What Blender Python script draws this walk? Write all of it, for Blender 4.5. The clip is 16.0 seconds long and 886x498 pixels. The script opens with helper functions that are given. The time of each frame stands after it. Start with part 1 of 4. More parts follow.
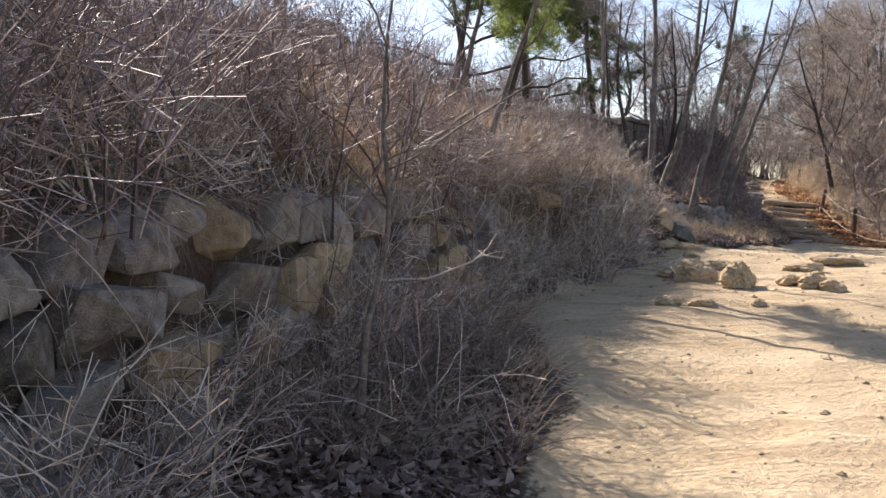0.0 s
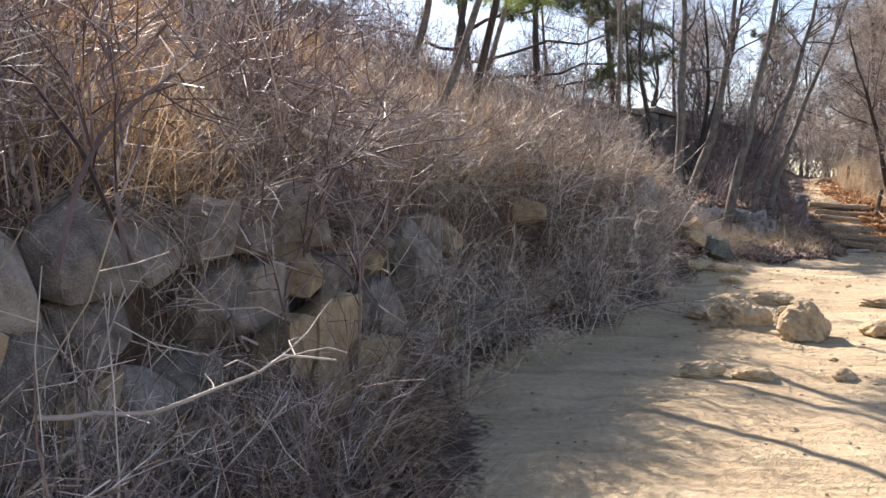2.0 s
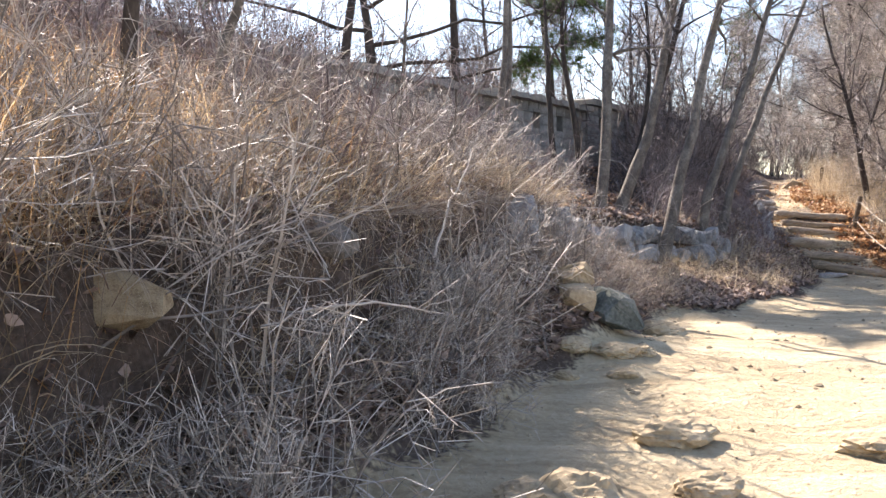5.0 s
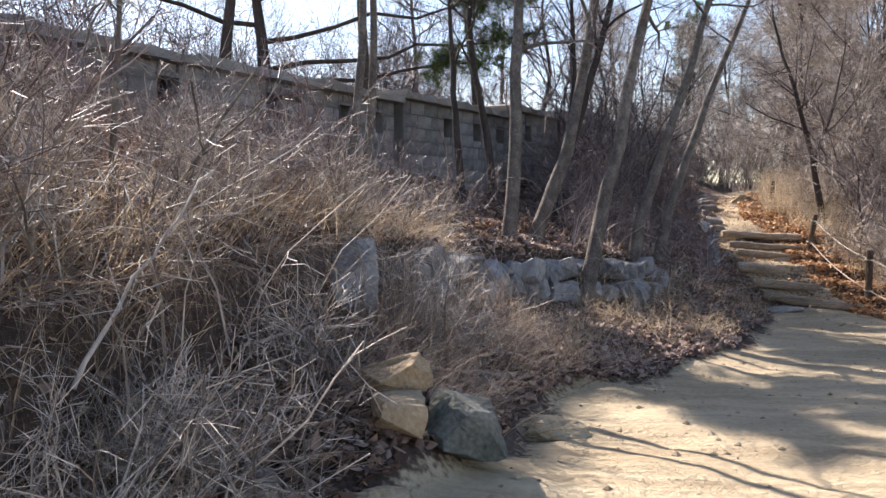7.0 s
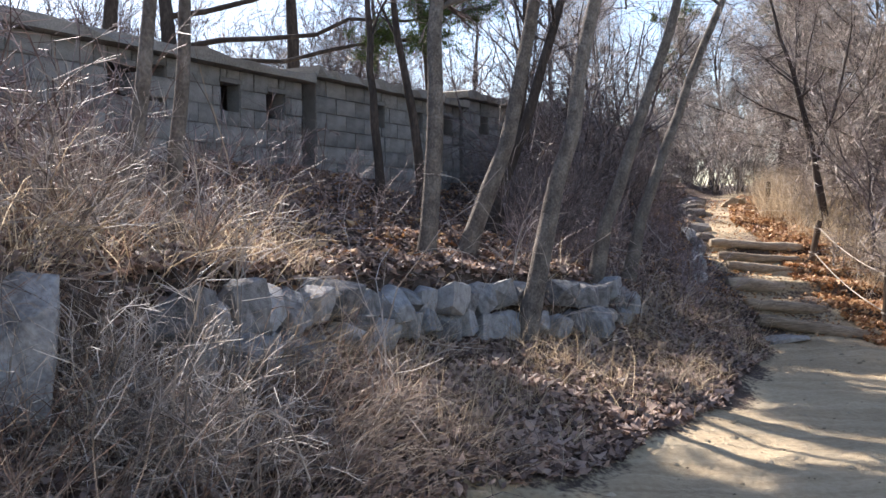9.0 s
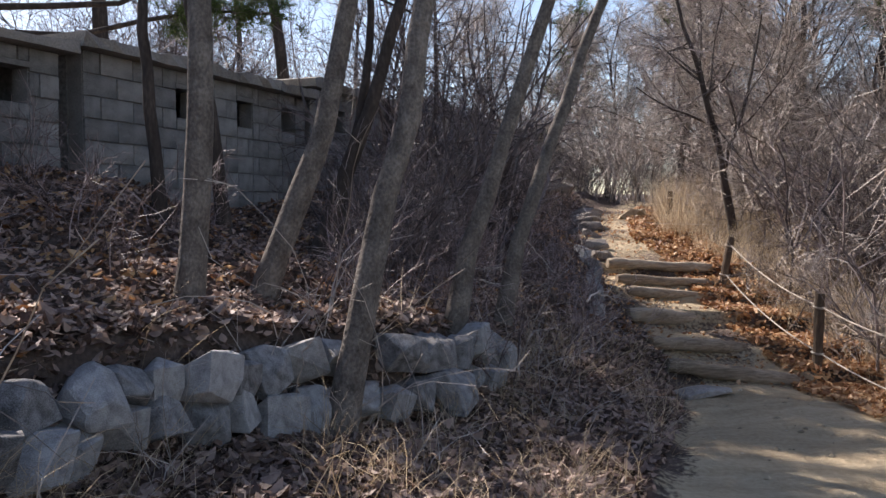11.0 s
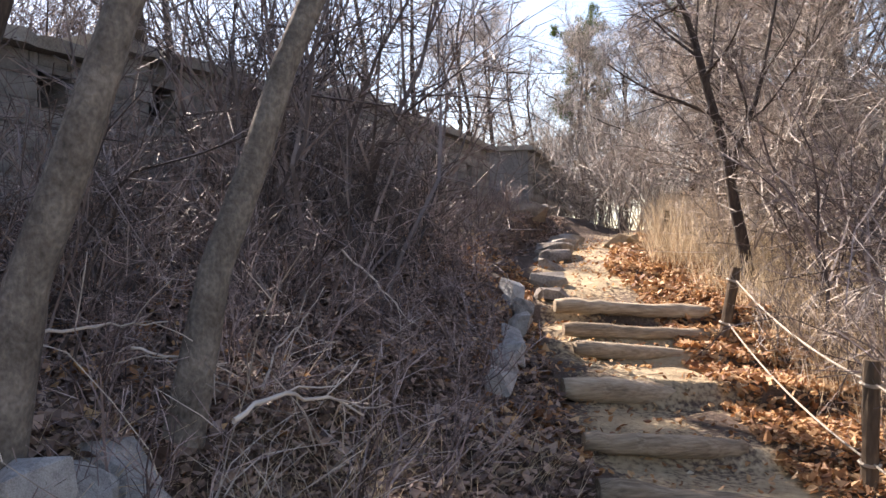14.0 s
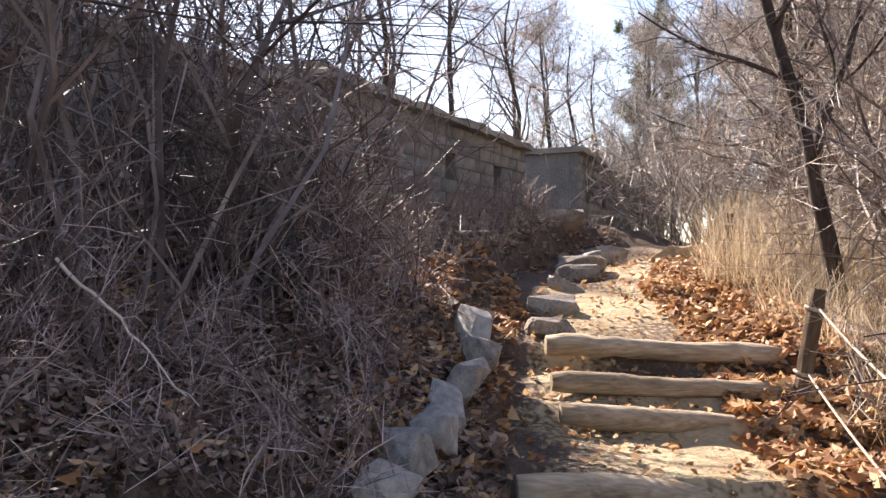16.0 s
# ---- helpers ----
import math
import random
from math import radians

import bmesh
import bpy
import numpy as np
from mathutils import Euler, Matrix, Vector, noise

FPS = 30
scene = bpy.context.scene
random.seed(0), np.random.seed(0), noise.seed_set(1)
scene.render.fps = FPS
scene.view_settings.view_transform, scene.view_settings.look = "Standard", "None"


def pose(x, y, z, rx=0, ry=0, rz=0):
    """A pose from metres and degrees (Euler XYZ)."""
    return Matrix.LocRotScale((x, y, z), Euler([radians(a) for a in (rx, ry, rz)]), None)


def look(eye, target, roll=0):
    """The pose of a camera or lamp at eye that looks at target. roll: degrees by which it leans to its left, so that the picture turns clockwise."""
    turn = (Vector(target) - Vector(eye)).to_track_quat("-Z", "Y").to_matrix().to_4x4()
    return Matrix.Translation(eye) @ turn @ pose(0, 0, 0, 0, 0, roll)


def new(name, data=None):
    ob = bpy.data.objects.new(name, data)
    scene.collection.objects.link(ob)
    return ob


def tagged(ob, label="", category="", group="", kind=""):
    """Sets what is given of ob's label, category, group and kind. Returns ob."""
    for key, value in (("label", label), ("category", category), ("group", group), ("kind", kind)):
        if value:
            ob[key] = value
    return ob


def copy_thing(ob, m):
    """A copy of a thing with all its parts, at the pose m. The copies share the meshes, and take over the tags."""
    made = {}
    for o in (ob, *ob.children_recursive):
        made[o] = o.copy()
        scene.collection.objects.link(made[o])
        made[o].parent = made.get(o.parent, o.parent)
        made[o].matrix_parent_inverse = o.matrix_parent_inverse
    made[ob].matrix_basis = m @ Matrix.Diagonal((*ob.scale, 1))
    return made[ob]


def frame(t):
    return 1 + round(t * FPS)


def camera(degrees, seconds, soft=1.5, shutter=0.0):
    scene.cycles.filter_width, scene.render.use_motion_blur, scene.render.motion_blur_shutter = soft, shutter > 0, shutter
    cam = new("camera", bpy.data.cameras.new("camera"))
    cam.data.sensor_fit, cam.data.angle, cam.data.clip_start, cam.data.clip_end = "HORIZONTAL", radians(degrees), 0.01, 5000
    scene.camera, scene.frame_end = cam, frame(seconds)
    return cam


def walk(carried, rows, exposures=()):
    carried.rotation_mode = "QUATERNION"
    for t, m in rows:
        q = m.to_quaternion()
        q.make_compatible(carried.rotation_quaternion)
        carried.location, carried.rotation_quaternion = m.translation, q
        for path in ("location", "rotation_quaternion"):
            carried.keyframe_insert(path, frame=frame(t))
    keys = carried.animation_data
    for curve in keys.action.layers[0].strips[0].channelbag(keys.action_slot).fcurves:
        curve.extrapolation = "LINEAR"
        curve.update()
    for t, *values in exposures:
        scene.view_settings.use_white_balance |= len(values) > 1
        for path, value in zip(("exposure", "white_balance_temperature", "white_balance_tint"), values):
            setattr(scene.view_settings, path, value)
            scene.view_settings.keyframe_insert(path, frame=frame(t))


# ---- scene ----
cam = camera(53.6, 16.0)
METRES, EYE, TILT, LEAN, TURN = 21.0, 1.4, -3.0, 0.0, 0.0
ROWS = [
    (0.0, 0.0, 0.0, 0.0, -0.0, 0.0, -0.0),
    (0.5, 0.006, 0.0348, 0.0008, 0.93, 0.69, -0.4),
    (1.0, 0.0144, 0.0689, 0.0035, 1.21, 0.42, -0.2),
    (1.5, 0.022, 0.1015, 0.006, 1.6, 0.2, -0.1),
    (2.0, 0.0337, 0.1333, 0.0116, 1.87, -0.06, 0.04),
    (2.5, 0.0461, 0.1614, 0.0161, 2.16, -0.19, 0.16),
    (3.0, 0.0583, 0.1921, 0.0197, 2.46, -0.13, 0.21),
    (3.5, 0.0707, 0.2226, 0.0229, 1.94, -0.33, 0.2),
    (6.0, 0.1293, 0.3568, 0.041, -0.21, -0.19, 0.45),
    (6.5, 0.1396, 0.3849, 0.0444, -0.91, 0.34, 0.49),
    (7.0, 0.1508, 0.4098, 0.0502, -2.31, 0.1, 0.55),
    (7.5, 0.1609, 0.4361, 0.0535, -2.83, 0.22, 0.56),
    (8.0, 0.1723, 0.4638, 0.0513, -2.6, -0.09, 0.54),
    (10.5, 0.223, 0.6089, 0.0654, -6.0, 0.97, 0.63),
    (11.0, 0.2339, 0.6356, 0.0664, -9.23, 0.71, 0.83),
    (11.5, 0.25, 0.6616, 0.0678, -10.08, 0.8, 0.91),
    (12.0, 0.2659, 0.6895, 0.0664, -9.57, 1.96, 0.93),
    (12.5, 0.285, 0.7148, 0.0671, -8.9, 1.82, 0.91),
    (13.0, 0.3012, 0.7407, 0.0658, -8.06, 2.17, 0.86),
    (13.5, 0.3195, 0.7679, 0.0671, -7.34, 3.07, 0.83),
    (14.0, 0.3341, 0.7945, 0.0665, -6.72, 3.26, 0.81),
    (14.5, 0.3493, 0.824, 0.0676, -6.1, 3.23, 0.72),
    (15.0, 0.3646, 0.8513, 0.068, -5.25, 3.78, 0.83),
    (15.5, 0.378, 0.8801, 0.0701, -4.04, 4.41, 0.81),
    (16.0, 0.3911, 0.9084, 0.0711, -1.39, 4.53, 0.61),
]
EXPOSURES = [(0.0, 1.12, 6950, 20), (2.0, 1.38, 6950, 20), (3.0, 1.98, 6750, 18), (3.7, 1.93, 6750, 18), (6.0, 1.68, 6650, 17), (7.5, 1.22, 6550, 18), (8.2, 1.48, 6550, 17), (10.3, 1.26, 6350, 18), (11.0, 0.96, 6550, 19), (11.6, 1.31, 6750, 19), (13.5, 1.65, 7100, 21), (16.0, 1.7, 7200, 21)]
walk(cam, [(t, pose(0, 0, EYE, TILT, LEAN, TURN) @ pose(METRES * x, METRES * y, METRES * z, 90 + pitch, roll, yaw)) for t, x, y, z, yaw, pitch, roll in ROWS], EXPOSURES)

# ---- world and light ----
SUN_AZ, SUN_EL = radians(-33.0), radians(39.0)   # azimuth from +y towards +x
world = bpy.data.worlds.new("sky_world")
scene.world = world
world.use_nodes = True
wn = world.node_tree.nodes
sky = wn.new("ShaderNodeTexSky")
sky.sky_type, sky.sun_disc = "NISHITA", False
sky.sun_elevation, sky.sun_rotation = SUN_EL, SUN_AZ
sky.air_density, sky.dust_density = 1.0, 0.5
wn["Background"].inputs["Strength"].default_value = 0.095
world.node_tree.links.new(sky.outputs["Color"], wn["Background"].inputs["Color"])
sun_data = bpy.data.lights.new("sun", "SUN")
sun_data.energy, sun_data.angle, sun_data.color = 5.0, radians(0.55), (1.0, 0.945, 0.86)
sun = new("sun", sun_data)
sun_dir = Vector((math.sin(SUN_AZ) * math.cos(SUN_EL), math.cos(SUN_AZ) * math.cos(SUN_EL), math.sin(SUN_EL)))
sun.matrix_world = look(sun_dir * 60, (0, 0, 0))


# ---- materials ----
def mat(name, cols, scale=6.0, rough=0.85, bump=0.3, fine=60.0, vary="", amount=0.35, stretch=(1, 1, 1), bump_dist=0.02):
    """Noise-mixed colour at two scales, with bump; vary: 'object' or 'island' shifts the value from piece to piece."""
    m = bpy.data.materials.new(name)
    m.use_nodes = True
    n, l = m.node_tree.nodes, m.node_tree.links
    b = n["Principled BSDF"]
    b.inputs["Roughness"].default_value = rough
    b.inputs["Specular IOR Level"].default_value = 0.25
    tc, mp = n.new("ShaderNodeTexCoord"), n.new("ShaderNodeMapping")
    mp.inputs["Scale"].default_value = stretch
    l.new(tc.outputs["Object"], mp.inputs["Vector"])
    big, small = n.new("ShaderNodeTexNoise"), n.new("ShaderNodeTexNoise")
    big.inputs["Scale"].default_value, small.inputs["Scale"].default_value = scale, fine
    big.inputs["Detail"].default_value, small.inputs["Detail"].default_value = 5, 4
    mixv = n.new("ShaderNodeMath")
    mixv.operation = "MULTIPLY_ADD"
    mixv.inputs[1].default_value = 0.45
    l.new(mp.outputs["Vector"], big.inputs["Vector"])
    l.new(mp.outputs["Vector"], small.inputs["Vector"])
    half = n.new("ShaderNodeMath")
    half.operation = "MULTIPLY"
    half.inputs[1].default_value = 0.55
    l.new(big.outputs["Fac"], half.inputs[0])
    l.new(small.outputs["Fac"], mixv.inputs[0])
    l.new(half.outputs[0], mixv.inputs[2])
    ramp = n.new("ShaderNodeValToRGB")
    e = ramp.color_ramp.elements
    spots = np.linspace(0.3, 0.7, len(cols))
    while len(e) < len(cols):
        e.new(0.5)
    for i, c in enumerate(cols):
        e[i].position, e[i].color = spots[i], (*c, 1)
    l.new(mixv.outputs[0], ramp.inputs["Fac"])
    colour = ramp.outputs["Color"]
    if vary:
        if vary == "object":
            src = n.new("ShaderNodeObjectInfo").outputs["Random"]
        else:
            src = n.new("ShaderNodeNewGeometry").outputs["Random Per Island"]
        shift = n.new("ShaderNodeMath")
        shift.operation = "MULTIPLY_ADD"
        shift.inputs[1].default_value, shift.inputs[2].default_value = amount, -amount / 2
        l.new(src, shift.inputs[0])
        add = n.new("ShaderNodeMath")
        l.new(mixv.outputs[0], add.inputs[0])
        l.new(shift.outputs[0], add.inputs[1])
        l.new(add.outputs[0], ramp.inputs["Fac"])
    l.new(colour, b.inputs["Base Color"])
    if bump:
        bp = n.new("ShaderNodeBump")
        bp.inputs["Strength"].default_value, bp.inputs["Distance"].default_value = bump, bump_dist
        l.new(mixv.outputs[0], bp.inputs["Height"])
        l.new(bp.outputs["Normal"], b.inputs["Normal"])
    return m


def ground_mat():
    """Trodden sandy path and leaf mould, mixed by the plan's mask and broken up by noise."""
    m = mat("ground_soil", [(0.045, 0.032, 0.025), (0.10, 0.071, 0.055), (0.185, 0.135, 0.105)], 5.0, 0.95, 0.8, 45.0)
    n, l = m.node_tree.nodes, m.node_tree.links
    b = n["Principled BSDF"]
    soil = b.inputs["Base Color"].links[0].from_socket
    at = n.new("ShaderNodeAttribute")
    at.attribute_name = "sand"
    tc = n.new("ShaderNodeTexCoord")
    n1, n2, n3 = n.new("ShaderNodeTexNoise"), n.new("ShaderNodeTexNoise"), n.new("ShaderNodeTexNoise")
    for nd, s, d in ((n1, 1.1, 6), (n2, 26.0, 5), (n3, 150.0, 3)):
        nd.inputs["Scale"].default_value, nd.inputs["Detail"].default_value = s, d
        l.new(tc.outputs["Object"], nd.inputs["Vector"])
    a = n.new("ShaderNodeMath")
    a.operation = "MULTIPLY_ADD"
    a.inputs[1].default_value = 0.4
    l.new(n2.outputs["Fac"], a.inputs[0])
    h = n.new("ShaderNodeMath")
    h.operation = "MULTIPLY"
    h.inputs[1].default_value = 0.4
    l.new(n1.outputs["Fac"], h.inputs[0])
    l.new(h.outputs[0], a.inputs[2])
    a2 = n.new("ShaderNodeMath")
    a2.operation = "MULTIPLY_ADD"
    a2.inputs[1].default_value = 0.2
    l.new(n3.outputs["Fac"], a2.inputs[0])
    l.new(a.outputs[0], a2.inputs[2])
    r = n.new("ShaderNodeValToRGB")
    e = r.color_ramp.elements
    e[0].position, e[0].color = 0.36, (0.30, 0.225, 0.135, 1)
    e[1].position, e[1].color = 0.62, (0.58, 0.475, 0.315, 1)
    e.new(0.49).color = (0.45, 0.355, 0.225, 1)
    l.new(a2.outputs[0], r.inputs["Fac"])
    edge = n.new("ShaderNodeMath")
    edge.operation = "MULTIPLY_ADD"
    edge.inputs[1].default_value, edge.inputs[2].default_value = 0.9, -0.45
    l.new(n2.outputs["Fac"], edge.inputs[0])
    sm = n.new("ShaderNodeMath")
    l.new(at.outputs["Fac"], sm.inputs[0])
    l.new(edge.outputs[0], sm.inputs[1])
    st = n.new("ShaderNodeMapRange")
    st.interpolation_type = "SMOOTHSTEP"
    st.inputs["From Min"].default_value, st.inputs["From Max"].default_value = 0.35, 0.65
    l.new(sm.outputs[0], st.inputs["Value"])
    mx = n.new("ShaderNodeMix")
    mx.data_type = "RGBA"
    l.new(st.outputs["Result"], mx.inputs["Factor"])
    l.new(soil, mx.inputs["A"])
    l.new(r.outputs["Color"], mx.inputs["B"])
    l.new(mx.outputs["Result"], b.inputs["Base Color"])
    # rills washed along the fall of the path, paler between; tree-shadow streaks painted into the colour
    turn, rill_shade = n.new("ShaderNodeMapping"), n.new("ShaderNodeTexNoise")
    turn.inputs["Rotation"].default_value = (0, 0, radians(57))
    turn.inputs["Scale"].default_value = (0.55, 7.5, 1.0)
    rill_shade.inputs["Scale"].default_value, rill_shade.inputs["Detail"].default_value = 1.0, 7
    rill_shade.inputs["Distortion"].default_value = 0.5
    l.new(tc.outputs["Object"], turn.inputs["Vector"])
    l.new(turn.outputs["Vector"], rill_shade.inputs["Vector"])
    a3 = n.new("ShaderNodeMath")
    a3.operation = "MULTIPLY_ADD"
    a3.inputs[1].default_value = 0.55
    l.new(rill_shade.outputs["Fac"], a3.inputs[0])
    l.new(a2.outputs[0], a3.inputs[2])
    a4 = n.new("ShaderNodeMath")
    a4.operation = "MULTIPLY"
    a4.inputs[1].default_value = 0.645
    l.new(a3.outputs[0], a4.inputs[0])
    l.new(a4.outputs[0], r.inputs["Fac"])
    bp = [x for x in n if x.type == "BUMP"][0]
    l.new(a3.outputs[0], bp.inputs["Height"])
    bp.inputs["Strength"].default_value, bp.inputs["Distance"].default_value = 0.8, 0.09
    return m


M_GROUND = ground_mat()
M_STONE = mat("wall_stone", [(0.11, 0.095, 0.082), (0.25, 0.222, 0.195), (0.40, 0.365, 0.325)], 5.0, 0.95, 0.9, 45.0, "object", 0.2)
M_TANSTONE = mat("tan_stone", [(0.18, 0.13, 0.08), (0.36, 0.275, 0.175), (0.5, 0.40, 0.27)], 5.0, 0.95, 0.9, 45.0, "object", 0.15)
M_SANDROCK = mat("sandy_rock", [(0.20, 0.15, 0.095), (0.40, 0.31, 0.195), (0.52, 0.42, 0.28)], 5.0, 0.95, 0.9, 35.0)
M_BLUESTONE = mat("grey_stone", [(0.11, 0.105, 0.10), (0.29, 0.28, 0.27), (0.46, 0.45, 0.43)], 5.0, 0.9, 0.9, 45.0, "object", 0.25)
M_DARKSTONE = mat("mossy_stone", [(0.05, 0.055, 0.045), (0.13, 0.135, 0.115), (0.27, 0.265, 0.235)], 5.0, 0.95, 0.9, 45.0)
M_BLOCK = mat("concrete_block", [(0.085, 0.083, 0.08), (0.225, 0.22, 0.21), (0.38, 0.37, 0.35)], 1.3, 0.95, 0.9, 30.0, "object", 0.14)
M_MORTAR = mat("mortar", [(0.12, 0.117, 0.11), (0.25, 0.243, 0.23)], 6.0, 0.95, 0.4)
M_ROOF = mat("roof_slab", [(0.12, 0.11, 0.095), (0.27, 0.25, 0.22), (0.40, 0.37, 0.33)], 2.5, 0.95, 0.5)
M_BARK = mat("grey_bark", [(0.05, 0.042, 0.035), (0.15, 0.128, 0.108), (0.29, 0.255, 0.215)], 9.0, 0.9, 1.0, 60.0, "", 0, (1, 1, 0.8))
M_DARKBARK = mat("dark_bark", [(0.025, 0.02, 0.017), (0.06, 0.048, 0.04), (0.12, 0.095, 0.08)], 7.0, 0.95, 0.8, 50.0, "", 0, (1, 1, 0.3))
M_TWIG = mat("mauve_brown_twigs", [(0.09, 0.062, 0.058), (0.22, 0.16, 0.15), (0.48, 0.385, 0.355)], 2.0, 0.7, 0, 6.0, "island", 0.5)
M_DARKTWIG = mat("dark_twigs", [(0.055, 0.043, 0.041), (0.145, 0.115, 0.108), (0.31, 0.255, 0.24)], 2.0, 0.75, 0, 6.0, "island", 0.45)
M_PALETWIG = mat("pale_grey_twigs", [(0.13, 0.106, 0.09), (0.39, 0.33, 0.28), (0.66, 0.58, 0.5)], 2.0, 0.7, 0, 6.0, "island", 0.5)
M_STRAW = mat("straw", [(0.24, 0.175, 0.11), (0.46, 0.36, 0.235), (0.68, 0.56, 0.4)], 1.5, 0.7, 0, 30.0, "island", 0.5)
M_GOLD = mat("golden_dry_grass", [(0.28, 0.15, 0.065), (0.52, 0.32, 0.15), (0.72, 0.53, 0.30)], 1.2, 0.7, 0, 30.0, "island", 0.5)
M_GREYGRASS = mat("grey_dry_grass", [(0.15, 0.115, 0.095), (0.28, 0.22, 0.175), (0.46, 0.38, 0.30)], 1.5, 0.75, 0, 30.0, "island", 0.5)
M_RUST = mat("rusty_weeds", [(0.09, 0.05, 0.036), (0.22, 0.135, 0.098), (0.42, 0.285, 0.21)], 1.5, 0.75, 0, 30.0, "island", 0.6)
M_LEAF = mat("brown_leaves", [(0.09, 0.056, 0.044), (0.22, 0.146, 0.113), (0.43, 0.31, 0.245)], 1.5, 0.65, 0, 30.0, "island", 0.55)
M_ORANGE = mat("orange_leaves", [(0.2, 0.085, 0.035), (0.42, 0.215, 0.09), (0.62, 0.41, 0.22)], 1.5, 0.6, 0, 30.0, "island", 0.55)
M_LOG = mat("weathered_log", [(0.10, 0.074, 0.05), (0.30, 0.235, 0.165), (0.5, 0.42, 0.315)], 9.0, 0.9, 1.0, 60.0, "object", 0.12, (0.12, 1, 1))
M_POST = mat("post_wood", [(0.05, 0.035, 0.025), (0.11, 0.08, 0.055), (0.19, 0.145, 0.10)], 5.0, 0.9, 0.6, 40.0, "", 0, (1, 1, 0.2))
M_ROPE = mat("pale_rope", [(0.22, 0.19, 0.15), (0.4, 0.35, 0.28), (0.55, 0.5, 0.42)], 20.0, 0.85, 0.5, 120.0)
M_NEEDLE = mat("pine_needles", [(0.035, 0.06, 0.015), (0.075, 0.115, 0.03), (0.15, 0.19, 0.055)], 2.0, 0.55, 0, 20.0, "island", 0.4)
M_FRESH = mat("fresh_pine_needles", [(0.09, 0.13, 0.03), (0.19, 0.26, 0.06), (0.33, 0.40, 0.12)], 2.0, 0.5, 0, 20.0, "island", 0.4)
M_PEBBLE = mat("pebbles", [(0.18, 0.14, 0.09), (0.36, 0.29, 0.19), (0.5, 0.42, 0.3)], 3.0, 0.9, 0, 30.0, "island", 0.4)


def thin_leaf(m, weight):
    """Lets light through dead leaves, blades and needles."""
    n, l = m.node_tree.nodes, m.node_tree.links
    b = n["Principled BSDF"]
    t, mx = n.new("ShaderNodeBsdfTranslucent"), n.new("ShaderNodeMixShader")
    l.new(b.inputs["Base Color"].links[0].from_socket, t.inputs["Color"])
    mx.inputs["Fac"].default_value = weight
    l.new(b.outputs[0], mx.inputs[1])
    l.new(t.outputs[0], mx.inputs[2])
    l.new(mx.outputs[0], n["Material Output"].inputs["Surface"])


for m_, w_ in ((M_STRAW, 0.5), (M_GOLD, 0.55), (M_GREYGRASS, 0.3), (M_RUST, 0.35), (M_LEAF, 0.25), (M_ORANGE, 0.3), (M_NEEDLE, 0.35), (M_FRESH, 0.5)):
    thin_leaf(m_, w_)

# bark of young twigs, straw and dry leaves has a waxy sheen
for m_ in (M_PALETWIG, M_TWIG, M_DARKTWIG, M_STRAW, M_GOLD, M_GREYGRASS, M_RUST, M_LEAF, M_ORANGE):
    b_ = m_.node_tree.nodes["Principled BSDF"]
    b_.inputs["Specular IOR Level"].default_value, b_.inputs["Roughness"].default_value = 0.4, 0.62


# ---- mesh helpers ----
def mesh_np(name, verts, faces, material, smooth=False):
    me = bpy.data.meshes.new(name)
    faces = np.asarray(faces, dtype=np.int32)
    k = faces.shape[1]
    me.vertices.add(len(verts))
    me.vertices.foreach_set("co", np.asarray(verts, dtype=np.float32).ravel())
    me.loops.add(faces.size)
    me.loops.foreach_set("vertex_index", faces.ravel())
    me.polygons.add(len(faces))
    me.polygons.foreach_set("loop_start", np.arange(0, faces.size, k, dtype=np.int32))
    me.polygons.foreach_set("loop_total", np.full(len(faces), k, dtype=np.int32))
    me.polygons.foreach_set("use_smooth", np.full(len(faces), smooth))
    me.materials.append(material)
    me.update(calc_edges=True)
    return me


def part(name, bm, material, parent, label=""):
    me = bpy.data.meshes.new(name)
    bm.to_mesh(me)
    bm.free()
    me.materials.append(material)
    ob = new(name, me)
    ob.parent = parent
    return tagged(ob, label)


def mesh_part(name, me, parent, label=""):
    ob = new(name, me)
    ob.parent = parent
    return tagged(ob, label)


def box(bm, lo, hi, m=None):
    cs = [(lo[0] if i & 1 == 0 else hi[0], lo[1] if i & 2 == 0 else hi[1], lo[2] if i & 4 == 0 else hi[2]) for i in range(8)]
    vs = [bm.verts.new((m @ Vector(c)) if m else c) for c in cs]
    for f in ((0, 2, 3, 1), (4, 5, 7, 6), (0, 1, 5, 4), (2, 6, 7, 3), (0, 4, 6, 2), (1, 3, 7, 5)):
        bm.faces.new([vs[i] for i in f])


def unit(v):
    return v / np.maximum(np.linalg.norm(v, axis=-1, keepdims=True), 1e-9)


def tubes(P, R, sides=3):
    """Tapered tubes along paths P (m, n, 3) with radii R (m, n): vertices and quads."""
    m, n, _ = P.shape
    d = unit(P[:, -1] - P[:, 0])
    ref = np.where(np.abs(d[:, 2:3]) > 0.8, np.array([[1.0, 0, 0]]), np.array([[0, 0, 1.0]]))
    a = unit(np.cross(d, ref))
    b = np.cross(d, a)
    ang = np.arange(sides) * 2 * np.pi / sides
    ring = a[:, None, None, :] * np.cos(ang)[None, None, :, None] + b[:, None, None, :] * np.sin(ang)[None, None, :, None]
    V = (P[:, :, None, :] + ring * R[:, :, None, None]).reshape(-1, 3)
    base = (np.arange(m) * n * sides)[:, None, None] + (np.arange(n - 1) * sides)[None, :, None]
    k = np.arange(sides)[None, None, :]
    k2 = (np.arange(sides)[None, None, :] + 1) % sides
    F = np.stack([base + k, base + k2, base + k2 + sides, base + k + sides], -1).reshape(-1, 4)
    return V, F


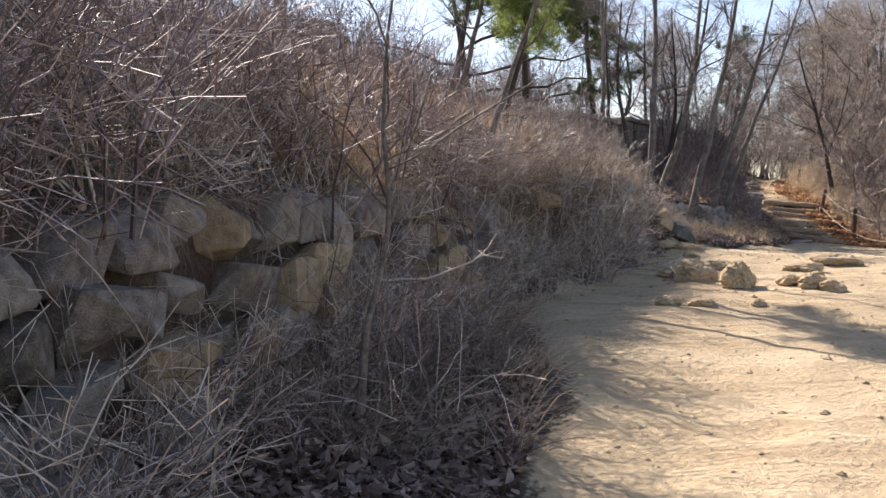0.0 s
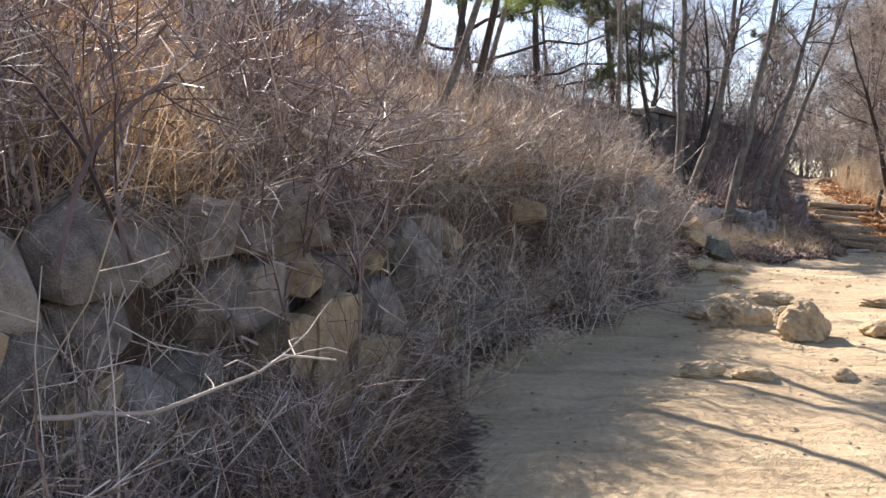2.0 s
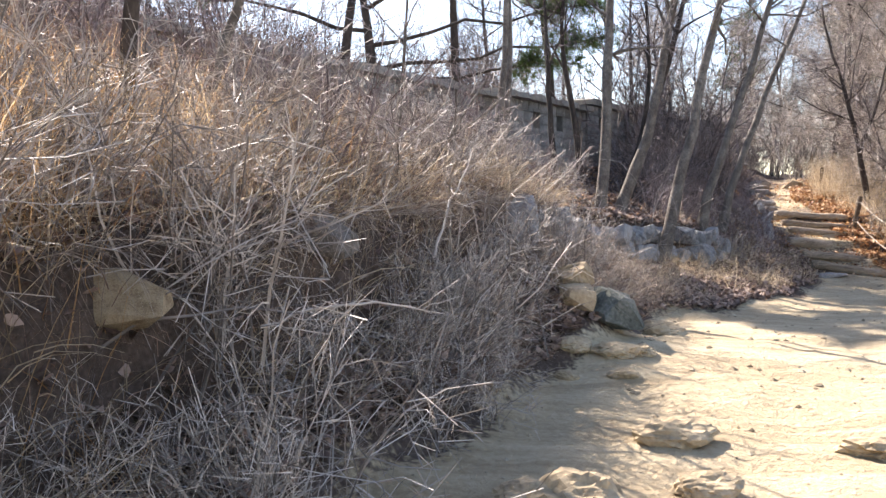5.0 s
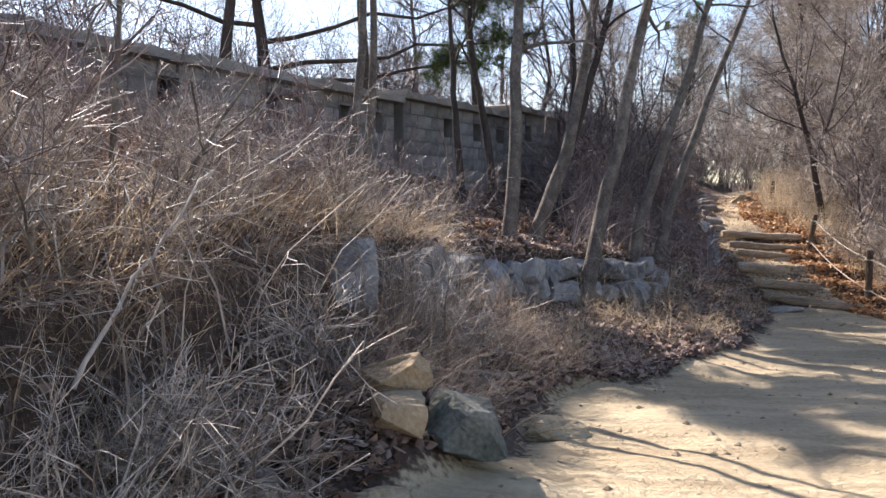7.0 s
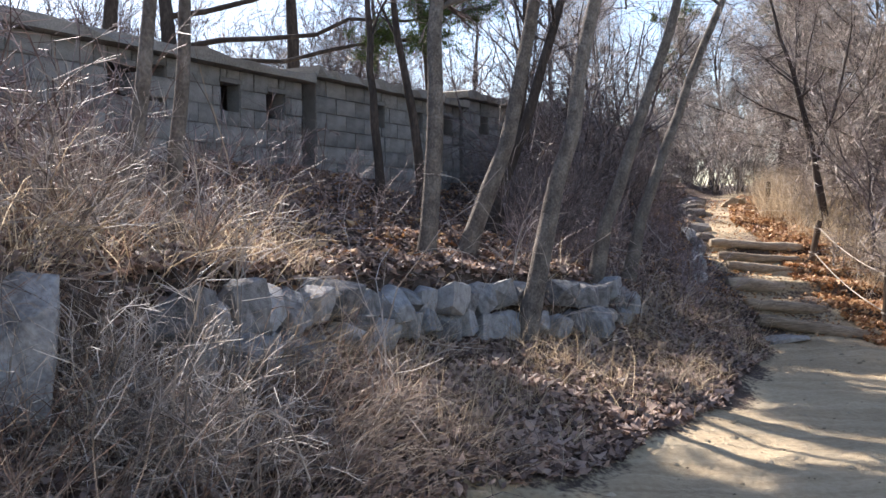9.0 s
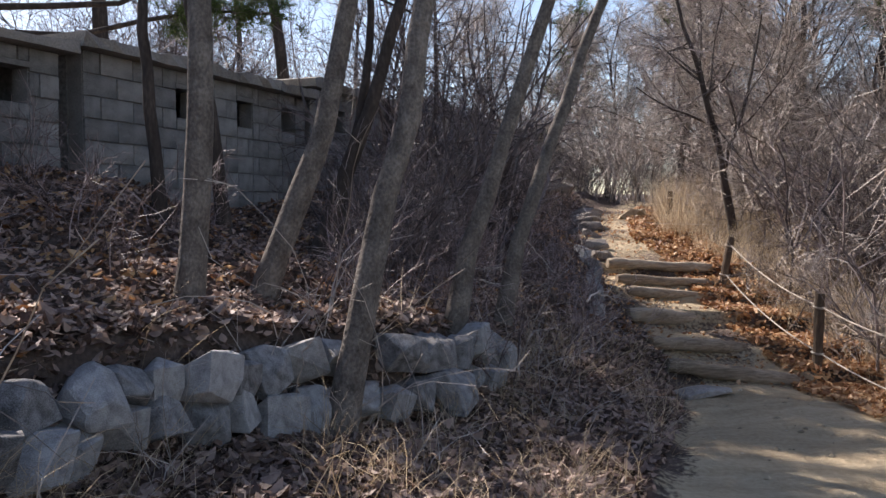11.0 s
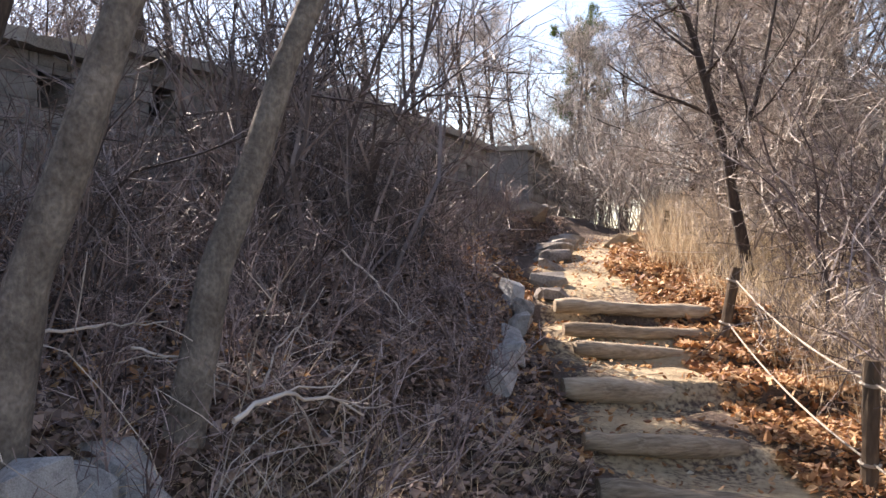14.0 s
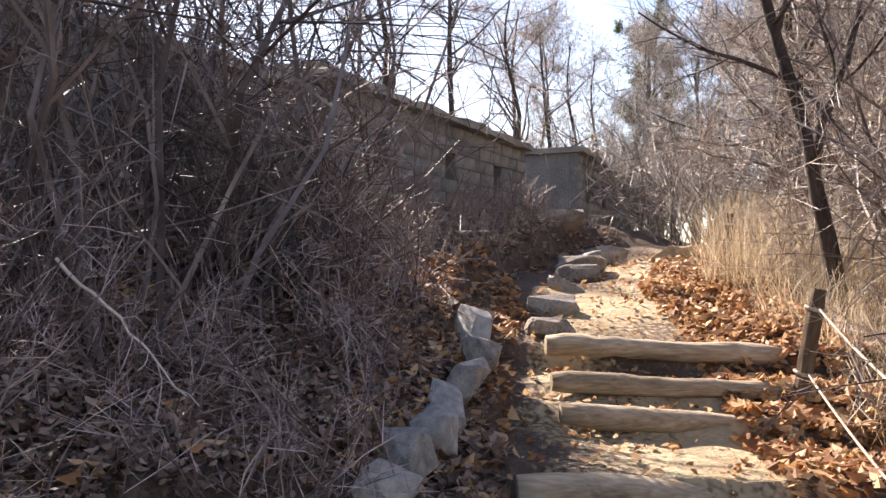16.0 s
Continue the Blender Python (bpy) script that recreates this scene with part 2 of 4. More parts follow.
def merge(parts):
    Vs, Fs, o = [], [], 0
    for V, F in parts:
        Vs.append(V)
        Fs.append(F + o)
        o += len(V)
    return np.concatenate(Vs), np.concatenate(Fs)


def curves(start, direction, length, n, wob, droop, rng):
    """Paths that set out from start along direction, wander by wob and bend by droop (minus: down)."""
    m = len(start)
    P = np.zeros((m, n, 3))
    P[:, 0] = start
    d = unit(direction)
    step = (length / (n - 1))[:, None]
    for i in range(1, n):
        P[:, i] = P[:, i - 1] + d * step
        d = unit(d + rng.normal(0, wob, (m, 3)) + np.array([0, 0, droop]))
    return P


def sprout(P, R, per, t0, t1, length, spread, n, wob, droop, rng, thin=0.6, forward=0.6, tip=0.3):
    """Side shoots from paths P: per of them along t0..t1 of each."""
    m, k, _ = P.shape
    t = rng.uniform(t0, t1, (m, per))
    f = t * (k - 1)
    i = np.minimum(f.astype(int), k - 2)
    w = (f - i)[..., None]
    idx = np.arange(m)[:, None]
    s = P[idx, i] * (1 - w) + P[idx, i + 1] * w
    r = R[idx, i] * (1 - w[..., 0]) + R[idx, i + 1] * w[..., 0]
    tan = unit(P[idx, i + 1] - P[idx, i])
    d = tan * forward + rng.normal(0, spread, (m, per, 3))
    ln = length * rng.uniform(0.55, 1.25, m * per) * (1.15 - 0.6 * t.ravel())
    P2 = curves(s.reshape(-1, 3), d.reshape(-1, 3), ln, n, wob, droop, rng)
    R2 = (r.reshape(-1, 1) * thin) * np.linspace(1, tip, n)[None, :]
    return P2, R2


def strips(P, R, rng):
    """The finest twigs: one slim tapering face a piece."""
    m, n, _ = P.shape
    side = unit(np.cross(P[:, -1] - P[:, 0], rng.normal(0, 1, (m, 3))))[:, None]
    w = R[..., None] * np.linspace(1.0, 0.5, n)[None, :, None]
    V = np.stack([P - side * w, P + side * w], 2).reshape(-1, 3)
    b = (np.arange(m) * n * 2)[:, None] + (np.arange(n - 1) * 2)[None, :]
    return V, np.stack([b, b + 1, b + 3, b + 2], -1).reshape(-1, 4)


def shrub(name, seed, tall, stems, twigs, subs, material, label, group, spread=0.35, droop=0.02, r0=0.007, base=0.15, wob=0.12, minr=0.0018):
    """A leafless shrub: stems from one stool, with a crown of side twigs as its part."""
    rng = np.random.default_rng(seed)
    st = np.zeros((stems, 3))
    st[:, :2] = rng.normal(0, base, (stems, 2))
    d = np.stack([rng.normal(0, spread, stems), rng.normal(0, spread, stems), np.ones(stems)], 1)
    P = curves(st, d, tall * rng.uniform(0.55, 1.15, stems), 6, wob, droop, rng)
    P[:, 0, 2] -= 0.12
    R = np.maximum(r0 * rng.uniform(0.6, 1.3, (stems, 1)) * np.linspace(1, 0.3, 6)[None, :], minr)
    P1, R1 = sprout(P, R, twigs, 0.15, 0.98, tall * 0.42, 0.5, 3, 0.3, 0.03, rng, 0.6)
    R1 = np.maximum(R1, minr * 0.8)
    P2, R2 = sprout(P1, R1, subs, 0.15, 0.98, tall * 0.2, 0.55, 2, 0.22, 0.02, rng, 0.75)
    if name == "bramble":
        ob = tagged(new(name), label, "shrub", group)
        for q in range(stems):
            mesh_part("cane", mesh_np("cane", *tubes(P[q:q + 1], R[q:q + 1]), material), ob)
    else:
        ob = tagged(new(name, mesh_np(name, *tubes(P, R), material)), label, "shrub", group)
    mesh_part("twig_crown", mesh_np("twig_crown", *merge([tubes(P1, R1), strips(P2, np.maximum(R2, minr * 0.8), rng)]), material), ob)
    return ob


def ribbons(pos, direction, length, width, n, wob, droop, rng):
    """Blades of grass: tapering bent strips."""
    P = curves(pos, direction, length, n, wob, droop, rng)
    d = unit(P[:, 1] - P[:, 0])
    side = unit(np.cross(d, rng.normal(0, 1, d.shape)))
    w = width[:, None] * np.linspace(1, 0.15, n)[None, :]
    V = np.stack([P - side[:, None] * w[..., None], P + side[:, None] * w[..., None]], 2).reshape(-1, 3)
    b = (np.arange(len(pos)) * n * 2)[:, None] + (np.arange(n - 1) * 2)[None, :]
    F = np.stack([b, b + 1, b + 3, b + 2], -1).reshape(-1, 4)
    return V, F


def leaves(pos, size, rng, lift=0.012, tilt=0.45):
    """Dead leaves: six-cornered, folded along the rib and curled, lying about."""
    m = len(pos)
    a = rng.uniform(0, 2 * np.pi, m)
    ax = np.stack([np.cos(a), np.sin(a), rng.normal(0, tilt, m)], 1)
    ax = unit(ax)
    sd = unit(np.cross(ax, np.array([0, 0, 1.0]) + rng.normal(0, tilt, (m, 3))))
    up = np.cross(sd, ax)
    s = size * rng.uniform(0.55, 1.3, m)
    curl = rng.normal(0.12, 0.25, m)
    fold = rng.uniform(0.0, 0.35, m)
    pts = []
    for u, v, c in ((-0.5, 0, 1), (-0.1, 0.27, 0.2), (0.2, 0.24, 0.3), (0.55, 0, 1), (0.2, -0.24, 0.3), (-0.1, -0.27, 0.2)):
        pts.append(pos + (ax * u + sd * v) * s[:, None] + up * (s * (curl * u * u * 3 + fold * abs(v)) + lift * 0 + 0.2 * s * 0.2)[:, None])
    V = np.stack(pts, 1).reshape(-1, 3)
    b = (np.arange(m) * 6)[:, None]
    F = np.concatenate([np.concatenate([b, b + 1, b + 2, b + 3], 1), np.concatenate([b, b + 3, b + 4, b + 5], 1)])
    V[:, 2] += lift
    return V, F


# ---- plan: lines and heights ----
WALL_LINE = np.array([(-4.4, -6), (-2.6, -2), (-1.7, 1.8), (-0.95, 4.1), (-0.15, 6.3), (0.4, 7.9), (1.9, 10.8), (2.85, 13.7), (3.4, 15.3), (3.9, 17.1),
                      (4.6, 18.05), (5.82, 18.9), (6.3, 19.7), (7.2, 21.3), (8.1, 22.5), (8.5, 23.8), (8.65, 26), (9.4, 28.2), (10.5, 31), (12.6, 36), (17, 46), (40, 90)])
EDGE_LINE = np.array([(-2.0, -6), (-0.9, -2), (-0.1, 2), (0.5, 4), (0.78, 5.7), (0.66, 6.6), (0.7, 7.9), (1.35, 8.9), (1.85, 9.9), (2.4, 10.9), (2.8, 11.6), (3.35, 12.4), (3.75, 13.2), (3.98, 14.2), (4.3, 14.9), (5.0, 15.35), (6.4, 17.1), (8.0, 20),
                      (8.5, 21.6), (8.62, 23), (8.75, 24.5), (9.3, 27), (10.3, 29.5), (12, 33), (16, 41), (40, 88)])
PATH_Z = np.array([(-60, -1.0), (-5, -0.2), (0, 0), (4.7, 0.22), (8.65, 0.52), (12.8, 0.72), (16.7, 0.54), (19.1, 0.47), (21.3, 0.5), (21.42, 0.62), (21.98, 0.64),
                   (22.1, 0.77), (23.0, 0.81), (23.13, 1.0), (23.88, 1.03), (24.0, 1.16), (24.3, 1.17), (24.43, 1.28), (24.75, 1.3), (24.88, 1.46), (26, 1.62),
                   (29.3, 1.98), (31, 2.12), (36, 2.4), (45, 2.5), (120, 3.0)])
FOOT_Z = np.array([(-10, 0.0), (0, 0.15), (4, 0.33), (6, 0.45), (7.8, 0.6), (10.8, 1.0), (13.7, 1.3), (15.3, 1.2), (18, 0.95), (19.2, 0.85), (20, 0.85), (22.5, 0.95), (24, 1.35), (26, 1.68), (30, 2.1), (36, 2.45), (120, 3.0)])
RISE_Z = np.array([(-10, 1.0), (4, 1.0), (7.8, 0.85), (10.8, 0.6), (13.7, 0.42), (15.3, 0.42), (18, 0.46), (19.2, 0.42), (20, 0.25), (21.5, 0.25), (24, 0.15), (26, 0.25), (30, 0.3), (36, 0.2), (120, 0.0)])
SLOPE = np.array([(-10, 0.42), (10, 0.42), (16, 0.36), (20, 0.34), (26, 0.25), (36, 0.1), (120, 0.0)])
REACH = np.array([(-10, 5.0), (10, 5.0), (15, 3.0), (20, 2.9), (24, 3.0), (30, 2.0), (120, 1.0)])
WIDTH = np.array([(-10, 5.5), (8, 5.0), (13, 4.5), (17, 3.0), (19.5, 2.0), (21.5, 1.55), (24.5, 1.6), (27, 1.2), (30, 1.1), (120, 1.2)])


def near_line(xy, line):
    """Signed distance to a polyline (left of it: plus) and the y of its nearest point."""
    a, b = line[:-1], line[1:]
    best = np.full(len(xy), 1e9)
    sign, yy = np.zeros(len(xy)), np.zeros(len(xy))
    for p, q in zip(a, b):
        v = q - p
        t = np.clip(((xy - p) @ v) / (v @ v), 0, 1)
        c = p + t[:, None] * v
        d = np.hypot(*(xy - c).T)
        s = np.sign(v[0] * (xy[:, 1] - p[1]) - v[1] * (xy[:, 0] - p[0]))
        m = d < best - 1e-9
        best[m], sign[m], yy[m] = d[m], np.where(s[m] == 0, 1, s[m]), c[m, 1]
    return best * sign, yy


def wob2(x, y, f, k=0):
    return np.sin(f * x + 1.3 * k) * np.cos(f * 1.13 * y + 2.1 * k) + 0.5 * np.sin(2.3 * f * x + 0.7 * y * f + k) * np.cos(1.9 * f * y - 0.5 * f * x)


def table(tab, y):
    return np.interp(y, tab[:, 0], tab[:, 1])


def height(xy, rough=True):
    xy = np.asarray(xy, dtype=float).reshape(-1, 2)
    se, ye = near_line(xy, EDGE_LINE)
    sw, yw = near_line(xy, WALL_LINE)
    x, y = xy.T
    off = np.clip((np.abs(y - 23.0) - 2.2) / 2.0, 0, 1)   # nought along the steps, one away from them
    ye = np.where(se < 0, y + 0.36 * off * np.clip(-se, 0, 5), y + (ye - y) * off)
    zp = table(PATH_Z, ye)
    cross = (1 - off) * 0.085 * np.clip(-se, 0, 1.8) + off * 0.02 * np.clip(-se, 0, 4)
    w = table(WIDTH, ye)
    right = np.clip(-se - w, 0, None)
    z_path = zp - cross - 0.05 * np.clip(right, 0, 8)
    foot = np.maximum(table(FOOT_Z, yw), zp - 0.02)
    gap = np.clip(se, 0, None) / np.maximum(np.clip(se, 0, None) + np.clip(-sw, 0, None), 1e-6)
    z_bank = zp + (foot - zp) * np.power(gap, 0.9)
    reach, slope = table(REACH, yw), table(SLOPE, yw)
    s = np.clip(sw, 0, None)
    hill = slope * np.minimum(s, reach) + 0.07 * np.clip(s - reach, 0, 25)
    up = table(RISE_Z, yw) * np.clip((sw - 0.06) / 0.12, 0, 1)
    z = np.where(sw > 0, foot + up + hill, np.where(se > 0, z_bank, z_path))
    z = z + 0.17 * np.exp(-(((x - 3.15) / 0.55) ** 2 + ((y - 12.65) / 0.7) ** 2))
    if rough:
        onpath = np.clip(-se / 0.5, 0, 1)
        z = z + wob2(x, y, 1.7, 1) * (0.05 - 0.03 * onpath) + wob2(x, y, 5.3, 2) * (0.022 - 0.010 * onpath) + wob2(x, y, 13.0, 3) * 0.006 + onpath * 0.014 * np.sin(12.0 * (0.88 * x + 0.47 * y) + 2.2 * wob2(x, y, 0.9, 4)) * np.clip(wob2(x, y, 1.3, 7), 0, 1)
    return z


def ground_z(x, y):
    return float(height([(x, y)])[0])


def grid_lines(lo, hi, step, far_lo, far_hi):
    core = list(np.arange(lo, hi + 1e-6, step))
    a, s = [], step
    v = lo
    while v > far_lo:
        s *= 1.25
        v -= s
        a.append(max(v, far_lo))
    b, s = [], step
    v = hi
    while v < far_hi:
        s *= 1.25
        v += s
        b.append(min(v, far_hi))
    return np.array(a[::-1] + core + b)


def build_ground():
    xs, ys = grid_lines(-3.0, 12.5, 0.07, -600, 600), grid_lines(1.5, 31.0, 0.07, -600, 900)
    X, Y = np.meshgrid(xs, ys)
    xy = np.stack([X.ravel(), Y.ravel()], 1)
    Z = height(xy)
    nx, ny = len(xs), len(ys)
    i = (np.arange(ny - 1) * nx)[:, None] + np.arange(nx - 1)[None, :]
    F = np.stack([i, i + 1, i + 1 + nx, i + nx], -1).reshape(-1, 4)
    me = mesh_np("ground", np.column_stack([xy, Z]), F, M_GROUND, True)
    se, ye = near_line(xy, EDGE_LINE)
    w = table(WIDTH, ye)
    wig = 0.12 * wob2(*xy.T, 3.1, 5)
    mask = np.clip(0.5 + (-se + wig) / 0.5, 0, 1) * np.clip(0.5 + (w + se + wig) / 0.6, 0, 1)
    steps = np.clip((xy[:, 1] - 20.6) / 0.8, 0, 1)
    mask = mask * (1 - steps * (0.42 + 0.22 * wob2(*xy.T, 2.3, 8)))
    at = me.attributes.new("sand", "FLOAT", "POINT")
    at.data.foreach_set("value", mask.astype(np.float32))
    tagged(new("ground", me), "sandy trodden path beside a bank of dark leaf mould", "ground", kind="structure")


build_ground()


# ---- stones ----
def stone_bm(rng, size, n=16, bev=0.12):
    """An angular stone: the hull of points thrown near the faces of a box, edges taken off."""
    bm = bmesh.new()
    for _ in range(n):
        p = rng.uniform(-1, 1, 3)
        k = np.argmax(np.abs(p))
        p[k] = np.sign(p[k]) * rng.uniform(0.86, 1.0)
        p = np.clip(p * 1.35, -1, 1)
        bm.verts.new(Vector(p * np.array(size) / 2))
    r = bmesh.ops.convex_hull(bm, input=bm.verts[:])
    bmesh.ops.delete(bm, geom=list({g for g in r["geom_interior"] + r["geom_unused"] if g.is_valid and isinstance(g, bmesh.types.BMVert)}), context="VERTS")
    bmesh.ops.bevel(bm, geom=bm.edges[:], offset=min(size) * bev, segments=1, affect="EDGES", clamp_overlap=True)
    return bm


def line_point(line, s):
    d = np.hypot(*np.diff(line, axis=0).T)
    c = np.concatenate([[0], np.cumsum(d)])
    i = int(np.clip(np.searchsorted(c, s) - 1, 0, len(d) - 1))
    t = (s - c[i]) / d[i]
    p = line[i] * (1 - t) + line[i + 1] * t
    v = (line[i + 1] - line[i]) / d[i]
    return p, v


def build_retaining_wall():
    rng = np.random.default_rng(11)
    grey, tan, edging = [], [], []
    for k in range(12):
        bm = stone_bm(rng, (1, 0.9, 1), 20, 0.045)
        me = bpy.data.meshes.new("stone")
        bm.to_mesh(me)
        bm.free()
        tan.append(me)
        g = me.copy()
        me.materials.append(M_TANSTONE if k % 5 == 0 else M_STONE)
        g.materials.append(M_BLUESTONE)
        grey.append(g)
        e = g.copy()
        e.materials[0] = M_BLUESTONE
        edging.append(e)
    wall = tagged(new("retaining_wall"), "dry stone retaining wall of rough blocks holding the bank", "stone wall", kind="structure")
    low = tagged(new("retaining_wall"), "low grey stone wall under the leafy slope", "stone wall", kind="structure")
    for lo_y, hi_y, owner, meshes, rows in ((0.6, 11.3, wall, tan, 4), (14.6, 19.9, low, grey, 2), (21.8, 24.4, low, edging, 1)):
        s = 0.0
        d = np.concatenate([[0], np.cumsum(np.hypot(*np.diff(WALL_LINE, axis=0).T))])
        s0, s1 = np.interp([lo_y, hi_y], WALL_LINE[:, 1], d)
        z_step = {4: 0.27, 2: 0.22, 1: 0.2}[rows]
        for r in range(rows):
            s = s0 + rng.uniform(0, 0.3)
            while s < s1:
                wd = rng.uniform(0.2, 0.4) if rows == 4 else rng.uniform(0.15, 0.32) if rows > 1 else rng.uniform(0.2, 0.36)
                p, v = line_point(WALL_LINE, s + wd / 2)
                yy = p[1]
                foot, rise = table(FOOT_Z, yy), table(RISE_Z, yy)
                ht = z_step * rng.uniform(0.85, 1.25) * (0.75 if 8.6 < yy < 12.5 else 1)
                z = foot + 0.1 + r * z_step + rng.normal(0, 0.025)
                if r * z_step < rise - 0.06 and rng.uniform() > (0.93 if 8.4 < yy < 12.5 else 0.1 if rows == 1 else 0.05):
                    ob = new("stone", meshes[rng.integers(12)])
                    nrm = np.array([v[1], -v[0]])
                    c = p + nrm * (rng.normal(0.0, 0.035) - 0.045 * r - 0.03)
                    rz = math.degrees(math.atan2(v[1], v[0])) + rng.normal(0, 7)
                    ob.matrix_basis = pose(c[0], c[1], z, rng.normal(0, 7 if rows > 1 else 9), rng.normal(0, 9), rz) @ Matrix.Diagonal((wd * (0.7 if 8.6 < yy < 12.5 else 1.06), 0.34 if rows > 1 else 0.22, ht * 1.02, 1))
                    ob.parent = owner
                s += wd + rng.uniform(0.0, 0.05)


build_retaining_wall()


def rock(name, x, y, size, material, label, seed, rz=0, sink=0.25, n=22, lift=0.0, tilt=(0, 0), lumpy=False):
    rng = np.random.default_rng(seed)
    if lumpy:
        bm = bmesh.new()
        bmesh.ops.create_icosphere(bm, subdivisions=4, radius=0.5)
        for v in bm.verts:
            p = v.co.copy() * 2.0 + Vector((seed * 3.1, 0, 0))
            k = 1 + 0.55 * noise.noise(p * 0.9) + 0.3 * (0.5 - abs(noise.noise(p * 2.1 + Vector((0, 0, p.z))))) + 0.12 * noise.noise(p * 5)
            v.co = Vector((v.co.x * size[0], v.co.y * size[1], v.co.z * size[2])) * k * 1.1
    else:
        bm = stone_bm(rng, size, n, 0.07)
        bmesh.ops.triangulate(bm, faces=bm.faces[:])
        bmesh.ops.subdivide_edges(bm, edges=bm.edges[:], cuts=1, use_grid_fill=True)
        for v in bm.verts:
            q = v.co * (9.0 / max(size))
            v.co += v.co.normalized() * noise.noise(q * 0.6 + Vector((seed, 0, 0))) * min(size) * 0.14
    ob = part(name, bm, material, None)
    ob.matrix_basis = pose(x, y, ground_z(x, y) + size[2] * (0.5 - sink) + lift, tilt[0], tilt[1], rz)
    return tagged(ob, label, "rock")


# ---- ruined block buildings on the terrace ----
def block_building(x0, y0, x1, y1, z0, z1, windows, depth=2.6, course=0.19, label=""):
    """A flat-roofed shed of concrete blocks from (x0, y0) to (x1, y1) along its front; windows: (start, width, sill, head) in metres."""
    length = math.hypot(x1 - x0, y1 - y0)
    turn = math.degrees(math.atan2(y1 - y0, x1 - x0))
    thing = tagged(new("block_building"), label, "building", "ruined sheds on the terrace")
    thing.matrix_basis = pose(x0, y0, z0, 0, 0, turn)
    rows = int(round((z1 - z0 + 0.4) / course))
    base = z1 - z0 - rows * course
    nb = int(round(length / 0.395))
    bl = length / nb

    def free(xa, xb, za, zb):
        return all(xb <= w[0] + 0.02 or xa >= w[0] + w[1] - 0.02 or zb <= w[2] + 0.005 or za >= w[3] - 0.005 for w in windows)
    core = bmesh.new()
    bm = bmesh.new()
    box(bm, (-0.5, -0.5, -0.5), (0.5, 0.5, 0.5))
    bmesh.ops.bevel(bm, geom=bm.edges[:], offset=0.02, segments=1, affect="EDGES")
    me = bpy.data.meshes.new("block")
    bm.to_mesh(me)
    bm.free()
    me.materials.append(M_BLOCK)
    rng = np.random.default_rng(int(length * 100))
    cells = []
    for r in range(rows):
        za, zb = base + r * course, base + (r + 1) * course
        off = -bl / 2 if r % 2 else 0.0
        for c in range(nb + 1):
            xa, xb = max(0, off + c * bl), min(length, off + (c + 1) * bl)
            cuts = sorted({xa, xb, *[v for w in windows for v in (w[0], w[0] + w[1]) if xa + 0.03 < v < xb - 0.03]})
            for p, q in zip(cuts[:-1], cuts[1:]):
                if q - p <= 0.05:
                    continue
                if free(p, q, za, zb):
                    cells.append((p, q, za, zb))
                    continue
                for w in windows:
                    if p < w[0] + w[1] - 0.02 and q > w[0] + 0.02:
                        if za < w[2] - 0.03:
                            cells.append((p, q, za, w[2]))
                        if zb > w[3] + 0.075:
                            cells.append((p, q, w[3] + 0.045, zb))
    for p, q, za, zb in cells:
        box(core, (p, 0.02, za), (q, 0.17, zb))
    front = part("front_wall", core, M_MORTAR, thing)
    for p, q, za, zb in cells:
        b = new("block", me)
        b.matrix_basis = pose((p + q) / 2, 0.095 + rng.normal(0, 0.004), (za + zb) / 2) @ Matrix.Diagonal((q - p - 0.01, 0.19, zb - za - 0.01, 1))
        b.parent = front
    bm = bmesh.new()
    box(bm, (0.0, 0.19, base), (0.18, depth, z1 - z0))
    part("side_wall", bm, M_BLOCK, thing)
    bm = bmesh.new()
    box(bm, (length - 0.18, 0.19, base), (length, depth, z1 - z0))
    part("side_wall", bm, M_BLOCK, thing)
    bm = bmesh.new()
    box(bm, (0.18, depth - 0.18, base), (length - 0.18, depth, z1 - z0))
    part("back_wall", bm, M_BLOCK, thing)
    bm = bmesh.new()
    n = 26
    rows_v = []
    for i in range(n + 1):
        x = -0.1 + (length + 0.2) * i / n
        e = rng.normal(0, 0.018, 3)
        rows_v.append([bm.verts.new(c) for c in ((x, -0.14 + e[0], z1 - z0 + 0.004), (x, depth + 0.1, z1 - z0 + 0.004), (x, depth + 0.1, z1 - z0 + 0.12), (x, -0.14 + e[1], z1 - z0 + 0.11 + e[2]))])
    for a, b in zip(rows_v[:-1], rows_v[1:]):
        for k in range(4):
            bm.faces.new((a[k], b[k], b[(k + 1) % 4], a[(k + 1) % 4]))
    bm.faces.new(rows_v[0])
    bm.faces.new(rows_v[-1][::-1])
    bmesh.ops.recalc_face_normals(bm, faces=bm.faces[:])
    part("roof_slab", bm, M_ROOF, thing, "weathered concrete roof slab with a ragged edge")
    for w in windows:
        bm = bmesh.new()
        box(bm, (w[0] - 0.02, -0.012, w[3]), (w[0] + w[1] + 0.02, 0.16, w[3] + 0.045))
        part("lintel", bm, M_MORTAR, thing)
    return thing


UX, UY = 0.522, 0.853


def on_front(u):
    return 4.1 + UX * u, 22.8 + UY * u


